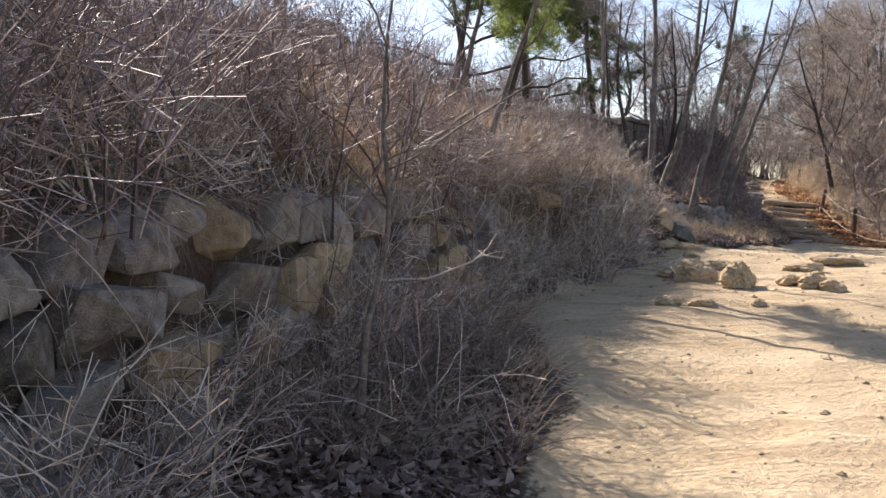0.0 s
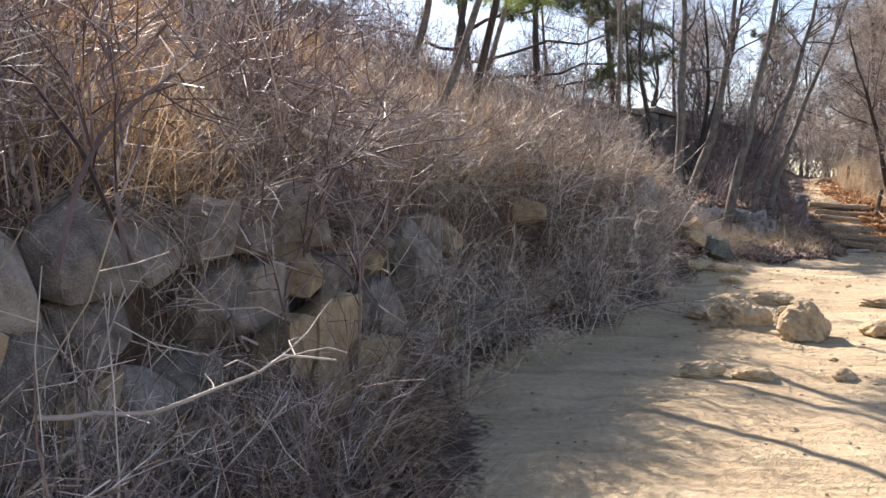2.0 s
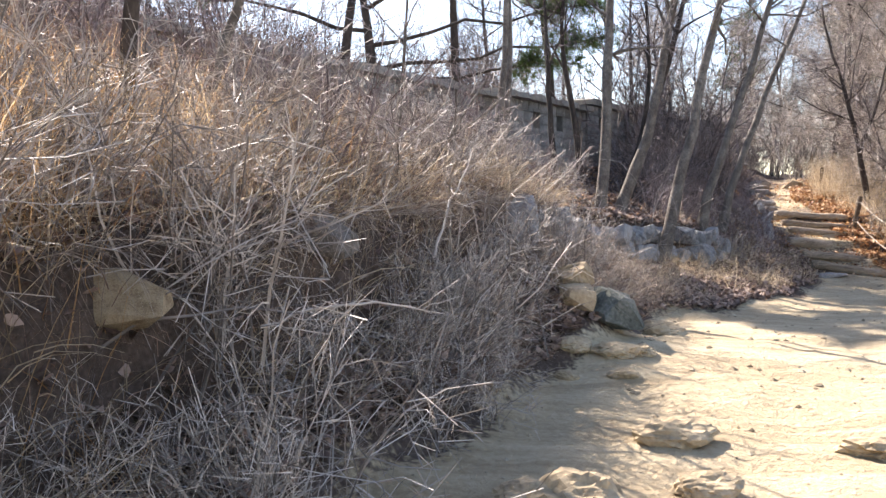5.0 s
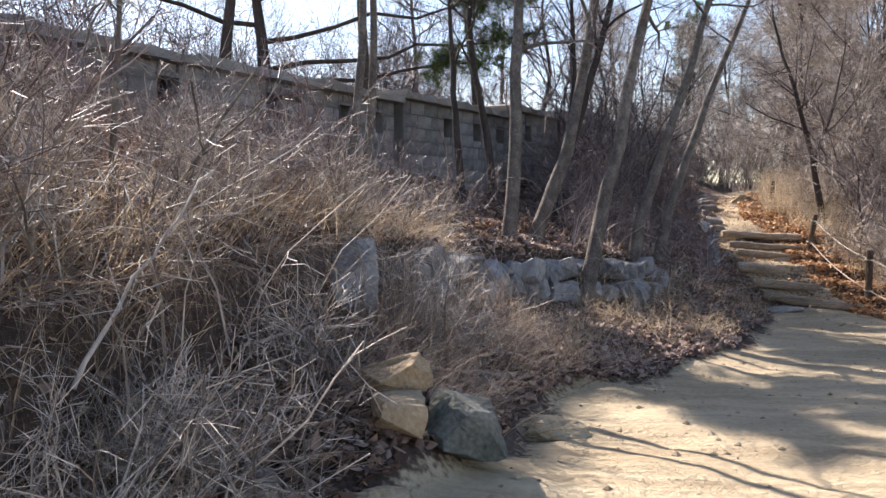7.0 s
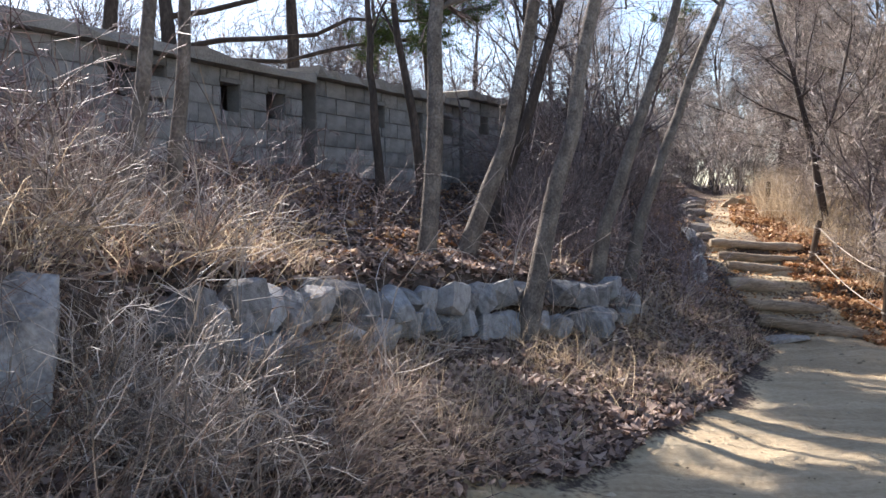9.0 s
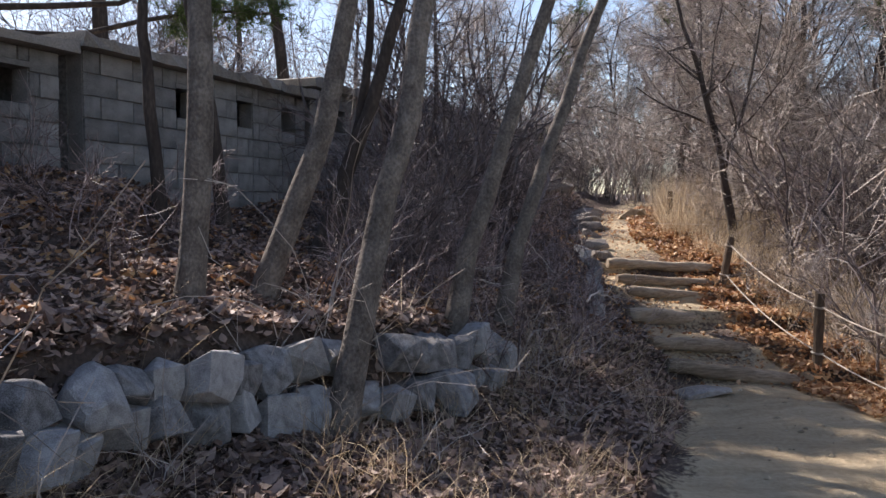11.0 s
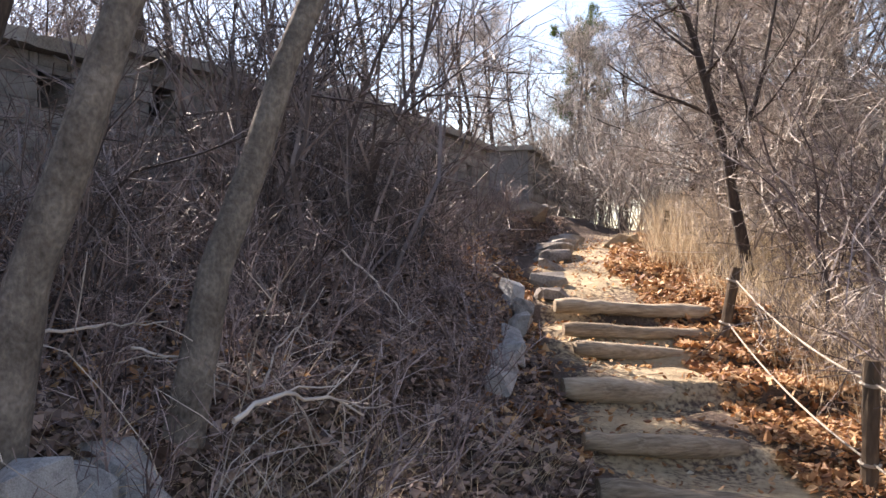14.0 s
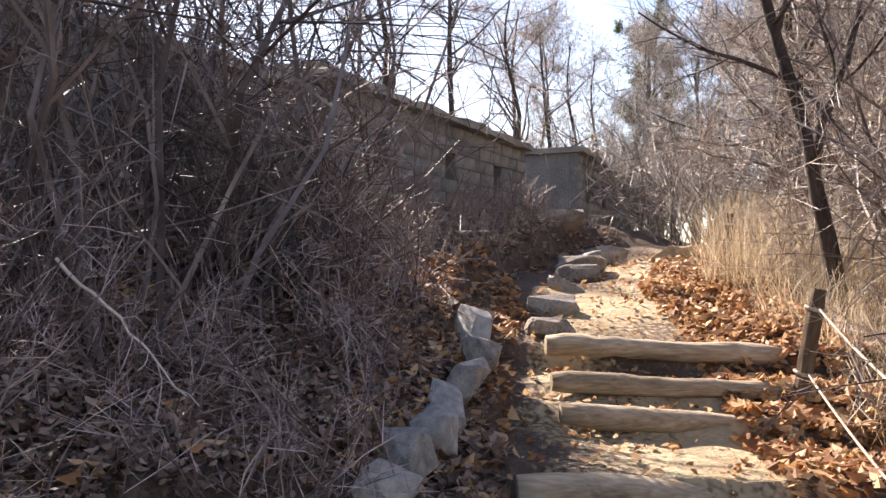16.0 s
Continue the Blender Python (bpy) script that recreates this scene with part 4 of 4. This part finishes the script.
# ---- shrubs and thickets ----
def scatter(n, xlo, xhi, ylo, yhi, rule, rng):
    out = []
    while len(out) < n:
        xy = rng.uniform((xlo, ylo), (xhi, yhi), (n * 3, 2))
        sw, yw = near_line(xy, WALL_LINE)
        se, ye = near_line(xy, EDGE_LINE)
        keep = rule(xy[:, 0], xy[:, 1], sw, se, ye)
        out.extend(xy[keep].tolist())
    return np.array(out[:n])


def plant(kinds, spots, rng, smin=0.8, smax=1.2, lean=6.0):
    zs = height(spots)
    for i, ((x, y), z) in enumerate(zip(spots, zs)):
        k = rng.uniform(smin, smax)
        m = pose(x, y, z, rng.normal(0, lean), rng.normal(0, lean), rng.uniform(0, 360))
        ob = kinds[i] if i < len(kinds) else copy_thing(kinds[rng.integers(len(kinds))], m)
        ob.matrix_basis = m @ Matrix.Diagonal((k, k, k * rng.uniform(0.9, 1.15), 1))


def kinds_of(n, seed, *args, **more):
    return [shrub(args[0], seed + i, *args[1:], **more) for i in range(n)]


rng_ = np.random.default_rng(5)
# the mauve-brown brush over the first stone wall
plant(kinds_of(6, 100, "bare_shrub", 1.05, 10, 8, 4, M_TWIG, "mauve-brown leafless shrub on the bank", "shrubs on the bank", 0.4, 0.0, 0.008, 0.2, 0.17, 0.003),
      scatter(112, -5, 1.6, 0.8, 8.6, lambda x, y, sw, se, ye: (sw > 0.1) & (sw < 4.2) & (y + 0.5 * sw < 8.2), rng_), rng_, 0.75, 1.25, 10)
plant(kinds_of(6, 110, "low_shrub", 0.85, 8, 6, 3, M_TWIG, "low leafless shrub before the stone wall", "shrubs before the wall", 0.5, 0.0, 0.006, 0.15, 0.2, 0.0019),
      scatter(30, -2.6, 2.0, 0.9, 8.6, lambda x, y, sw, se, ye: (sw < 0.05) & (sw > -0.5) & (se > 0.45), rng_), rng_, 0.5, 1.0, 14)
plant(kinds_of(5, 120, "tangled_shrub", 0.9, 10, 8, 4, M_PALETWIG, "pale tangled dry shrub hanging over the bank edge", "tangled shrubs on the bank edge", 0.65, -0.06, 0.007, 0.15, 0.2, 0.0026),
      scatter(190, -2.4, 4, 1, 15.5, lambda x, y, sw, se, ye: (sw > -0.45) & (sw < 1.5) & ((y < 13) | (sw > 0.25)) & (np.hypot(x - 2.95, y - 13.3) > 0.6), rng_), rng_, 0.5, 1.0, 16)
plant(kinds_of(4, 125, "tangled_shrub", 0.65, 8, 7, 4, M_PALETWIG, "dry tangled shrub on the lower bank", "shrubs on the lower bank", 0.65, -0.08, 0.006, 0.15, 0.2, 0.002),
      scatter(40, 0.5, 4.5, 7.6, 14.2, lambda x, y, sw, se, ye: (np.hypot(x - 3.3, y - 12.2) > 0.9) & (np.hypot(x - 3.0, y - 13.2) > 0.75) & (sw > -1.0) & (sw < 0.0) & (se > 0.45), rng_), rng_, 0.5, 0.95, 16)
plant(kinds_of(5, 130, "upper_shrub", 1.2, 11, 8, 4, M_TWIG, "grey-brown leafless shrub on the upper bank", "shrubs on the upper bank", 0.36, 0.0, 0.009, 0.2, 0.16, 0.0034),
      scatter(66, -3, 3.2, 7.0, 17, lambda x, y, sw, se, ye: (sw > 0.6) & (sw < 5) & ((y > 10.5) | (sw > 2.0)), rng_), rng_, 0.5, 0.9, 9)
# arching canes
plant(kinds_of(5, 135, "bramble", 1.3, 7, 2, 1, M_PALETWIG, "arching pale bramble canes on the bank", "brambles on the bank", 0.75, -0.2, 0.005, 0.1, 0.16, 0.0026),
      scatter(34, -2.4, 8, 1.2, 21.5, lambda x, y, sw, se, ye: (sw > -0.8) & (sw < 0.6) & (se > 0.6), rng_), rng_, 0.55, 0.95, 10)
# undergrowth under the slender trees and beside the steps
plant(kinds_of(5, 140, "undergrowth_shrub", 1.5, 8, 7, 5, M_DARKTWIG, "dark leafless shrub under the slender trees", "shrubs under the trees", 0.36, 0.02, 0.011, 0.12, 0.18, 0.0036),
      scatter(26, 5.4, 9.0, 19.3, 25, lambda x, y, sw, se, ye: (sw > 0.8) & (sw < 3.2) & (x + 0.557 * y < 21.6), rng_), rng_, 0.6, 1.05, 8)
plant(kinds_of(5, 145, "tall_shrub", 2.8, 4, 9, 7, M_DARKTWIG, "tall dark leafless shrub with crooked branches", "tall shrubs on the slope", 0.32, 0.02, 0.022, 0.12, 0.2, 0.0045),
      scatter(15, 6.2, 9.0, 19.6, 27, lambda x, y, sw, se, ye: (sw > 1.0) & (sw < 3.6) & (x + 0.557 * y < 21.5) & (x + 0.557 * y > 16), rng_), rng_, 0.75, 1.15, 9)
plant(kinds_of(5, 150, "low_shrub", 0.95, 8, 7, 4, M_TWIG, "mauve-brown leafless shrub beside the steps", "shrubs beside the steps", 0.45, 0.0, 0.007, 0.15, 0.2, 0.0028),
      scatter(36, 5.5, 8.6, 18.9, 25, lambda x, y, sw, se, ye: (sw > -0.4) & (sw < 1.8) & (se > 0.5), rng_), rng_, 0.45, 0.9, 12)
plant(kinds_of(3, 152, "low_shrub", 0.7, 8, 7, 4, M_TWIG, "low leafless shrub before the far sheds", "shrubs before the far sheds", 0.45, 0.0, 0.008, 0.2, 0.2, 0.004),
      scatter(30, 6.5, 11, 24.5, 33, lambda x, y, sw, se, ye: (sw > 0.25) & (sw < 2.6), rng_), rng_, 0.45, 0.95, 10)
plant(kinds_of(3, 155, "low_shrub", 0.9, 6, 6, 3, M_TWIG, "thin leafless shrub among fallen leaves", "shrubs among fallen leaves", 0.35, 0.0, 0.006, 0.12, 0.2, 0.0025),
      scatter(20, 2.0, 6.0, 15, 20.5, lambda x, y, sw, se, ye: (sw > 0.4) & (sw < 3.2), rng_), rng_, 0.5, 0.9, 8)
# thicket on the fence side and around the top of the path
T = "thicket_bush"
plant(kinds_of(6, 160, T, 3.0, 9, 10, 7, M_PALETWIG, "tall grey leafless thicket bush beyond the rope fence", "thicket beyond the fence", 0.34, 0.02, 0.014, 0.3, 0.2, 0.0042),
      scatter(72, 9.5, 19, 17, 44, lambda x, y, sw, se, ye: (-se > table(WIDTH, ye) + 1.25) & (-se < 6.5), rng_), rng_, 0.6, 1.2, 7)
plant(kinds_of(3, 162, "low_shrub", 1.2, 9, 7, 5, M_PALETWIG, "pale leafless bush along the rope fence", "bushes along the fence", 0.45, 0.0, 0.009, 0.2, 0.2, 0.0034),
      scatter(34, 9.5, 15, 17, 34, lambda x, y, sw, se, ye: (-se > table(WIDTH, ye) + 0.6) & (-se < table(WIDTH, ye) + 1.5) & (np.hypot(x - 10.8, y - 24.9) > 0.9), rng_), rng_, 0.5, 1.0, 9)
plant(kinds_of(3, 164, T, 2.8, 6, 9, 6, M_DARKTWIG, "dark leafless thicket bush beyond the rope fence", "dark thicket beyond the fence", 0.34, 0.02, 0.02, 0.3, 0.2, 0.0045),
      scatter(13, 10.5, 16, 19, 40, lambda x, y, sw, se, ye: (-se > table(WIDTH, ye) + 1.1) & (-se < 5), rng_), rng_, 0.7, 1.2, 7)
plant(kinds_of(3, 166, T, 2.2, 9, 9, 6, M_PALETWIG, "pale leafless thicket bush closing the top of the path", "thicket at the top of the path", 0.38, 0.02, 0.014, 0.3, 0.2, 0.006),
      np.array([(13.3, 35.5), (14.2, 37.2), (15.0, 38.2), (14.0, 40.0), (15.6, 41.5), (16.4, 40.0), (17.0, 43.5), (15.2, 44.0), (18.2, 45.5), (16.2, 46.5), (14.6, 46.5), (13.4, 46.0), (12.8, 49.0), (18.5, 49.5), (15.5, 50.0), (17.0, 53.0), (13.0, 33.4), (14.8, 48.0), (13.7, 40.2), (14.1, 41.6), (14.5, 43.0), (15.0, 45.0), (15.9, 47.8), (14.3, 45.6), (13.4, 38.6)]), rng_, 0.9, 1.5, 6)
# bushes below y 8.5 stand unseen, put there to keep the near bank shaded
plant(kinds_of(4, 170, T, 3.6, 8, 10, 8, M_DARKTWIG, "tall leafless bush on the terrace", "bushes on the terrace", 0.3, 0.02, 0.02, 0.3, 0.18, 0.0055),
      scatter(34, -9, 9, 4, 40, lambda x, y, sw, se, ye: (sw > 6.0) & (sw < 10.5) & ((y < 8.5) | (y > 19.5)), rng_), rng_, 0.8, 1.25, 5)
plant(kinds_of(3, 175, T, 2.6, 8, 9, 5, M_PALETWIG, "tall grey leafless thicket bush across the path", "thicket across the path", 0.3, 0.02, 0.014, 0.3, 0.16, 0.005),
      scatter(26, 4, 16, -4, 15, lambda x, y, sw, se, ye: (-se > table(WIDTH, ye) + 1.0) & (-se < 10), rng_), rng_, 0.6, 1.0, 5)

# taller bare trees around the top of the path and behind the sheds
rt_ = np.random.default_rng(77)
proto = bare_tree([(0, 0, 0), (0.1, 0, 1.5), (0.0, 0.2, 3.2), (0.3, 0.1, 5.2), (0.2, 0.2, 7.0)], 0.1, 40, "tall leafless tree in the surrounding wood", M_DARKBARK, M_PALETWIG, 16, 0.22, 2.5, 0.2, 13, 11, 0.9, minr=0.004)
proto2 = bare_tree([(0, 0, 0), (-0.2, 0, 1.5), (0.2, 0.2, 3.0), (0.1, -0.3, 5.0), (0.5, 0.0, 6.6)], 0.09, 41, "tall leafless tree in the surrounding wood", M_DARKBARK, M_PALETWIG, 16, 0.2, 2.7, 0.2, 13, 11, 0.9, minr=0.004)
spots_ = [(14.6, 26.8), (14.4, 23.0), (13.6, 30.6), (14.0, 33.5), (13.6, 28.3), (15.8, 36.5), (17.5, 41.0), (15.2, 26.0), (15.5, 31.0), (13.8, 20.0), (19.5, 47.0), (17.0, 49.5), (14.5, 51.0), (11.0, 47.5), (7.0, 41.0), (3.5, 36.0),
          (-4.5, 22.5), (15.2, 24.6), (14.4, 29.8), (15.0, 34.6), (16.5, 45.5), (15.6, 47.0), (10.8, 42.5), (9.0, 39.0), (7.4, 35.8), (12.6, 46.8), (13.4, 48.5)]
for i_, (x_, y_) in enumerate(spots_):
    m_ = pose(x_, y_, ground_z(x_, y_), rt_.normal(0, 4), rt_.normal(0, 4), rt_.uniform(0, 360))
    src_ = proto if i_ % 2 else proto2
    if i_ < 2:
        src_.matrix_basis = m_
    else:
        copy_thing(src_, m_)

SPREAD = "low spreading leafless tree with dense grey twigs"
wide_ = [bare_tree([(0, 0, 0), (0.1, 0.1, 0.9), (-0.1, 0.2, 1.8), (-0.3, 0.1, 2.9), (-0.2, 0.2, 4.2)], 0.055, 60, SPREAD, M_BARK, M_PALETWIG, 20, 0.2, 2.0, 0.25, 17, 13, 0.75, minr=0.0042),
         bare_tree([(0, 0, 0), (-0.1, 0.1, 0.8), (0.15, 0.1, 1.7), (0.1, -0.2, 3.0), (0.4, 0.0, 4.6)], 0.05, 61, SPREAD, M_BARK, M_PALETWIG, 20, 0.15, 2.1, 0.25, 17, 13, 0.75, minr=0.0042)]
# the last four, at x below -5, are unseen and added to shade the bank
for i_, (x_, y_) in enumerate([(13.0, 27.6), (13.4, 24.6), (12.9, 22.0), (13.2, 30.0), (14.2, 32.4), (15.2, 35.4), (15.0, 28.6), (15.4, 22.2), (16.5, 38.5), (14.2, 44.5), (15.8, 43.0), (17.6, 45.0), (14.9, 49.0), (16.8, 33.0), (13.4, 19.4), (12.2, 48.0), (-5.2, 7.8), (-5.9, 5.6), (-6.8, 9.6), (-7.4, 7.0)]):
    m_ = pose(x_, y_, ground_z(x_, y_), rt_.normal(0, 5), rt_.normal(0, 5), rt_.uniform(0, 360)) @ Matrix.Scale(rt_.uniform(0.9, 1.25), 4)
    if i_ < 2:
        wide_[i_].matrix_basis = m_
    else:
        copy_thing(wide_[i_ % 2], m_)
FAR = "grey-green pine standing in the bare wood"
for i_, (x_, y_) in enumerate([(16.2, 36.6), (19.5, 41.5), (16.0, 47.5), (18.0, 30.5)]):
    g0_ = ground_z(x_, y_)
    pine([(x_, y_, g0_), (x_ + 0.2, y_, g0_ + 2.2), (x_ - 0.1, y_ + 0.1, g0_ + 4.4), (x_, y_, g0_ + 7.0)], 0.12, 80 + i_, 16, FAR, limbs=18, t0=0.35, limb_len=2.1, needle=0.14, wide=0.004)


# ---- grass, leaves, pebbles ----
def stuff(name, VF, material, label, category):
    tagged(new(name, mesh_np(name, *VF, material)), label, category, kind="stuff")


def with_z(xy, lift=0.0):
    return np.column_stack([xy, height(xy) + lift])


def grass(name, n, region, material, label, length, width, spread, droop, rng, tuft=14, tuft_r=0.07, lean=(0, 0)):
    c = scatter(n // tuft, *region, rng)
    xy = c.repeat(tuft, 0) + rng.normal(0, tuft_r, (len(c) * tuft, 2))
    m = len(xy)
    d = np.column_stack([rng.normal(lean[0], spread, m), rng.normal(lean[1], spread, m), np.ones(m)])
    stuff(name, ribbons(with_z(xy, -0.03), d, length * rng.uniform(0.5, 1.25, m), width * rng.uniform(0.6, 1.3, m), 5, 0.12, droop, rng), material, label, "dry grass")


g_ = np.random.default_rng(9)
grass("golden_grass", 12000, (-4, 2.6, 5.4, 11.2, lambda x, y, sw, se, ye: (sw > 0.05 + 0.5 * (np.sin(3 * x + 5 * y) > 0)) & (sw < 4.2) & (np.sin(1.9 * x + 0.7 * y) + np.sin(1.3 * y - x) > -0.7)), M_GOLD, "golden dry grass standing on the sunny bank", 0.58, 0.0024, 0.42, -0.1, g_, 16, 0.1)
grass("straw_grass", 8500, (-3, 4.2, 5.5, 17, lambda x, y, sw, se, ye: (sw > -0.6) & (sw < 1.5) & (se > 0.3) & ((y < 13) | (sw < 0.5)) & ((y < 10.5) | (sw > -0.15)) & (np.hypot(x - 3.2, y - 12.4) > 0.9) & (np.hypot(x - 3.1, y - 13.2) > 0.6)), M_STRAW, "pale dry grass tufts along the bank edge", 0.52, 0.0028, 0.55, -0.34, g_, 18, 0.06, (0.3, -0.2))
grass("bank_grass", 8000, (-2, 5.5, 4, 15.5, lambda x, y, sw, se, ye: (np.hypot(x - 3.3, y - 12.2) > 0.5) & (sw < 0.0) & (se > 0.12)), M_GREYGRASS, "grey-brown dry grass lying over the lower bank", 0.42, 0.0026, 0.7, -0.25, g_, 10, 0.07, (0.35, -0.25))
grass("slope_tufts", 2600, (4, 9, 14.5, 21.5, lambda x, y, sw, se, ye: (sw < 0.3) & (se > 0.15)), M_STRAW, "pale dry grass tufts among fallen leaves", 0.42, 0.0026, 0.6, -0.22, g_, 20, 0.06)
grass("rust_weeds", 11000, (-3, 4.2, 5.0, 16, lambda x, y, sw, se, ye: (sw > -0.5) & (sw < 3.2) & (se > 0.4) & (np.hypot(x - 3.2, y - 12.4) > 0.7)), M_RUST, "rusty brown dead weeds tangled over the bank", 0.5, 0.0026, 0.55, -0.2, g_, 9, 0.12)
grass("dry_weeds", 9000, (-4, 1.5, 0, 9, lambda x, y, sw, se, ye: (sw > 0.0) & (sw < 3.5)), M_GREYGRASS, "grey-brown dry weeds under the shrubs", 0.6, 0.002, 0.35, -0.08, g_, 12, 0.1)
grass("fence_grass", 12000, (9, 15, 17, 40, lambda x, y, sw, se, ye: (-se > table(WIDTH, ye) + 0.45) & (-se < 4)), M_STRAW, "pale dry grass beyond the rope fence", 0.5, 0.0025, 0.35, -0.08, g_, 14, 0.1)
grass("terrace_grass", 4000, (6, 11.5, 24.5, 34, lambda x, y, sw, se, ye: (sw > 0.15) & (sw < 2.8)), M_GREYGRASS, "grey-brown dry weeds before the far sheds", 0.4, 0.003, 0.4, -0.1, g_, 12, 0.1)
grass("path_end_grass", 5000, (9, 14, 27, 38, lambda x, y, sw, se, ye: ((-se > table(WIDTH, ye) + 0.2) & (-se < 2.6))), M_STRAW, "pale dry grass at the top of the path", 0.8, 0.003, 0.3, -0.05, g_, 14, 0.1)
# roots and grass hanging over the stones
h_ = scatter(300, -1.5, 3.2, 3.5, 14.3, lambda x, y, sw, se, ye: (sw > 0.1) & (sw < 0.24), g_).repeat(9, 0)
h_ = h_ + g_.normal(0, 0.05, h_.shape)
hp_ = np.column_stack([h_, table(FOOT_Z, h_[:, 1]) + table(RISE_Z, h_[:, 1]) + 0.08])
stuff("hanging_roots", ribbons(hp_, np.column_stack([g_.normal(0.5, 0.5, len(h_)), g_.normal(-0.25, 0.5, len(h_)), g_.normal(0.1, 0.35, len(h_))]), g_.uniform(0.15, 0.6, len(h_)), np.full(len(h_), 0.0018), 6, 0.22, -0.45, g_),
      M_GREYGRASS, "dry roots and grass hanging over the wall stones", "hanging grass")


def litter(name, n, region, material, label, size, rng, lift=0.01):
    stuff(name, leaves(with_z(scatter(n, *region, rng), lift), size, rng), material, label, "fallen leaves")


litter("fallen_leaves", 11000, (-2, 4.5, 7, 16, lambda x, y, sw, se, ye: (sw > 0.0) & (sw < 3.0)), M_LEAF, "brown fallen leaves caught in the bank's dry grass", 0.07, g_, 0.03)
litter("fallen_leaves", 17000, (-2.2, 4.5, 1.0, 14, lambda x, y, sw, se, ye: (sw < 0.1) & (se > 0.1)), M_LEAF, "brown fallen leaves on the lower bank", 0.075, g_)
litter("fallen_leaves", 17000, (3, 9, 14, 23.5, lambda x, y, sw, se, ye: (sw < 0.1) & (se > 0.05)), M_LEAF, "brown fallen leaves below the low wall", 0.075, g_)
litter("fallen_leaves", 36000, (2, 9, 14.5, 25, lambda x, y, sw, se, ye: (sw > 0.0) & (sw < 4.5)), M_LEAF, "brown fallen leaves covering the slope under trees", 0.055, g_)
litter("fallen_leaves", 3500, (2, 9, 14, 21, lambda x, y, sw, se, ye: (sw > -0.02) & (sw < 0.4)), M_LEAF, "brown fallen leaves spilling over the low wall", 0.08, g_, 0.02)
litter("fallen_leaves", 6000, (5.5, 11.5, 24, 34, lambda x, y, sw, se, ye: (sw > -0.1) & (sw < 3)), M_LEAF, "brown fallen leaves before the far sheds", 0.085, g_, 0.02)
litter("fallen_leaves", 12000, (6.3, 8.8, 19.5, 24.5, lambda x, y, sw, se, ye: (sw > -0.1) & (sw < 1.6)), M_LEAF, "brown fallen leaves beside the steps", 0.055, g_, 0.015)
litter("orange_leaves", 3500, (2, 9, 15, 26, lambda x, y, sw, se, ye: (sw > 0.1) & (sw < 4.0)), M_ORANGE, "orange oak leaves scattered over the slope", 0.075, g_)
litter("orange_leaves", 15000, (9, 12.5, 19, 32, lambda x, y, sw, se, ye: (-se > table(WIDTH, ye) - 0.35) & (-se < table(WIDTH, ye) + 0.9)), M_ORANGE, "orange oak leaves heaped beside the steps", 0.078, g_, 0.03)
litter("orange_leaves", 1000, (8.3, 12, 21, 31, lambda x, y, sw, se, ye: (-se > 0.02) & (-se < table(WIDTH, ye))), M_ORANGE, "orange oak leaves strewn over the steps", 0.055, g_)
litter("orange_leaves", 1500, (7.6, 9, 21.5, 27, lambda x, y, sw, se, ye: (se > 0.0) & (se < 0.7)), M_ORANGE, "orange oak leaves beside the stone edging", 0.075, g_)
litter("fallen_leaves", 4500, (-5, 2, 0.5, 12, lambda x, y, sw, se, ye: (sw > 0.1) & (sw < 4)), M_LEAF, "brown fallen leaves under the bank shrubs", 0.06, g_)

pb_ = scatter(1300, -1, 10, 1, 29, lambda x, y, sw, se, ye: (se < 0.1) & (-se < table(WIDTH, ye)), g_)
oct_ = np.array([(1, 0, 0), (-1, 0, 0), (0, 1, 0), (0, -1, 0), (0, 0, 1), (0, 0, -1)], dtype=float)
octf_ = np.array([(0, 2, 4), (2, 1, 4), (1, 3, 4), (3, 0, 4), (2, 0, 5), (1, 2, 5), (3, 1, 5), (0, 3, 5)])
pc_ = with_z(pb_, 0.003)
ps_ = 0.008 + 0.022 * g_.uniform(0, 1, len(pc_)) ** 3
pv_ = (pc_[:, None] + oct_[None] * ps_[:, None, None] * np.array([1.2, 1, 0.65]) * g_.uniform(0.7, 1.25, (len(pc_), 6, 1))).reshape(-1, 3)
pf_ = (octf_[None] + (np.arange(len(pc_)) * 6)[:, None, None]).reshape(-1, 3)
stuff("pebbles", (pv_, pf_), M_PEBBLE, "small pebbles and clods on the sandy path", "pebbles")
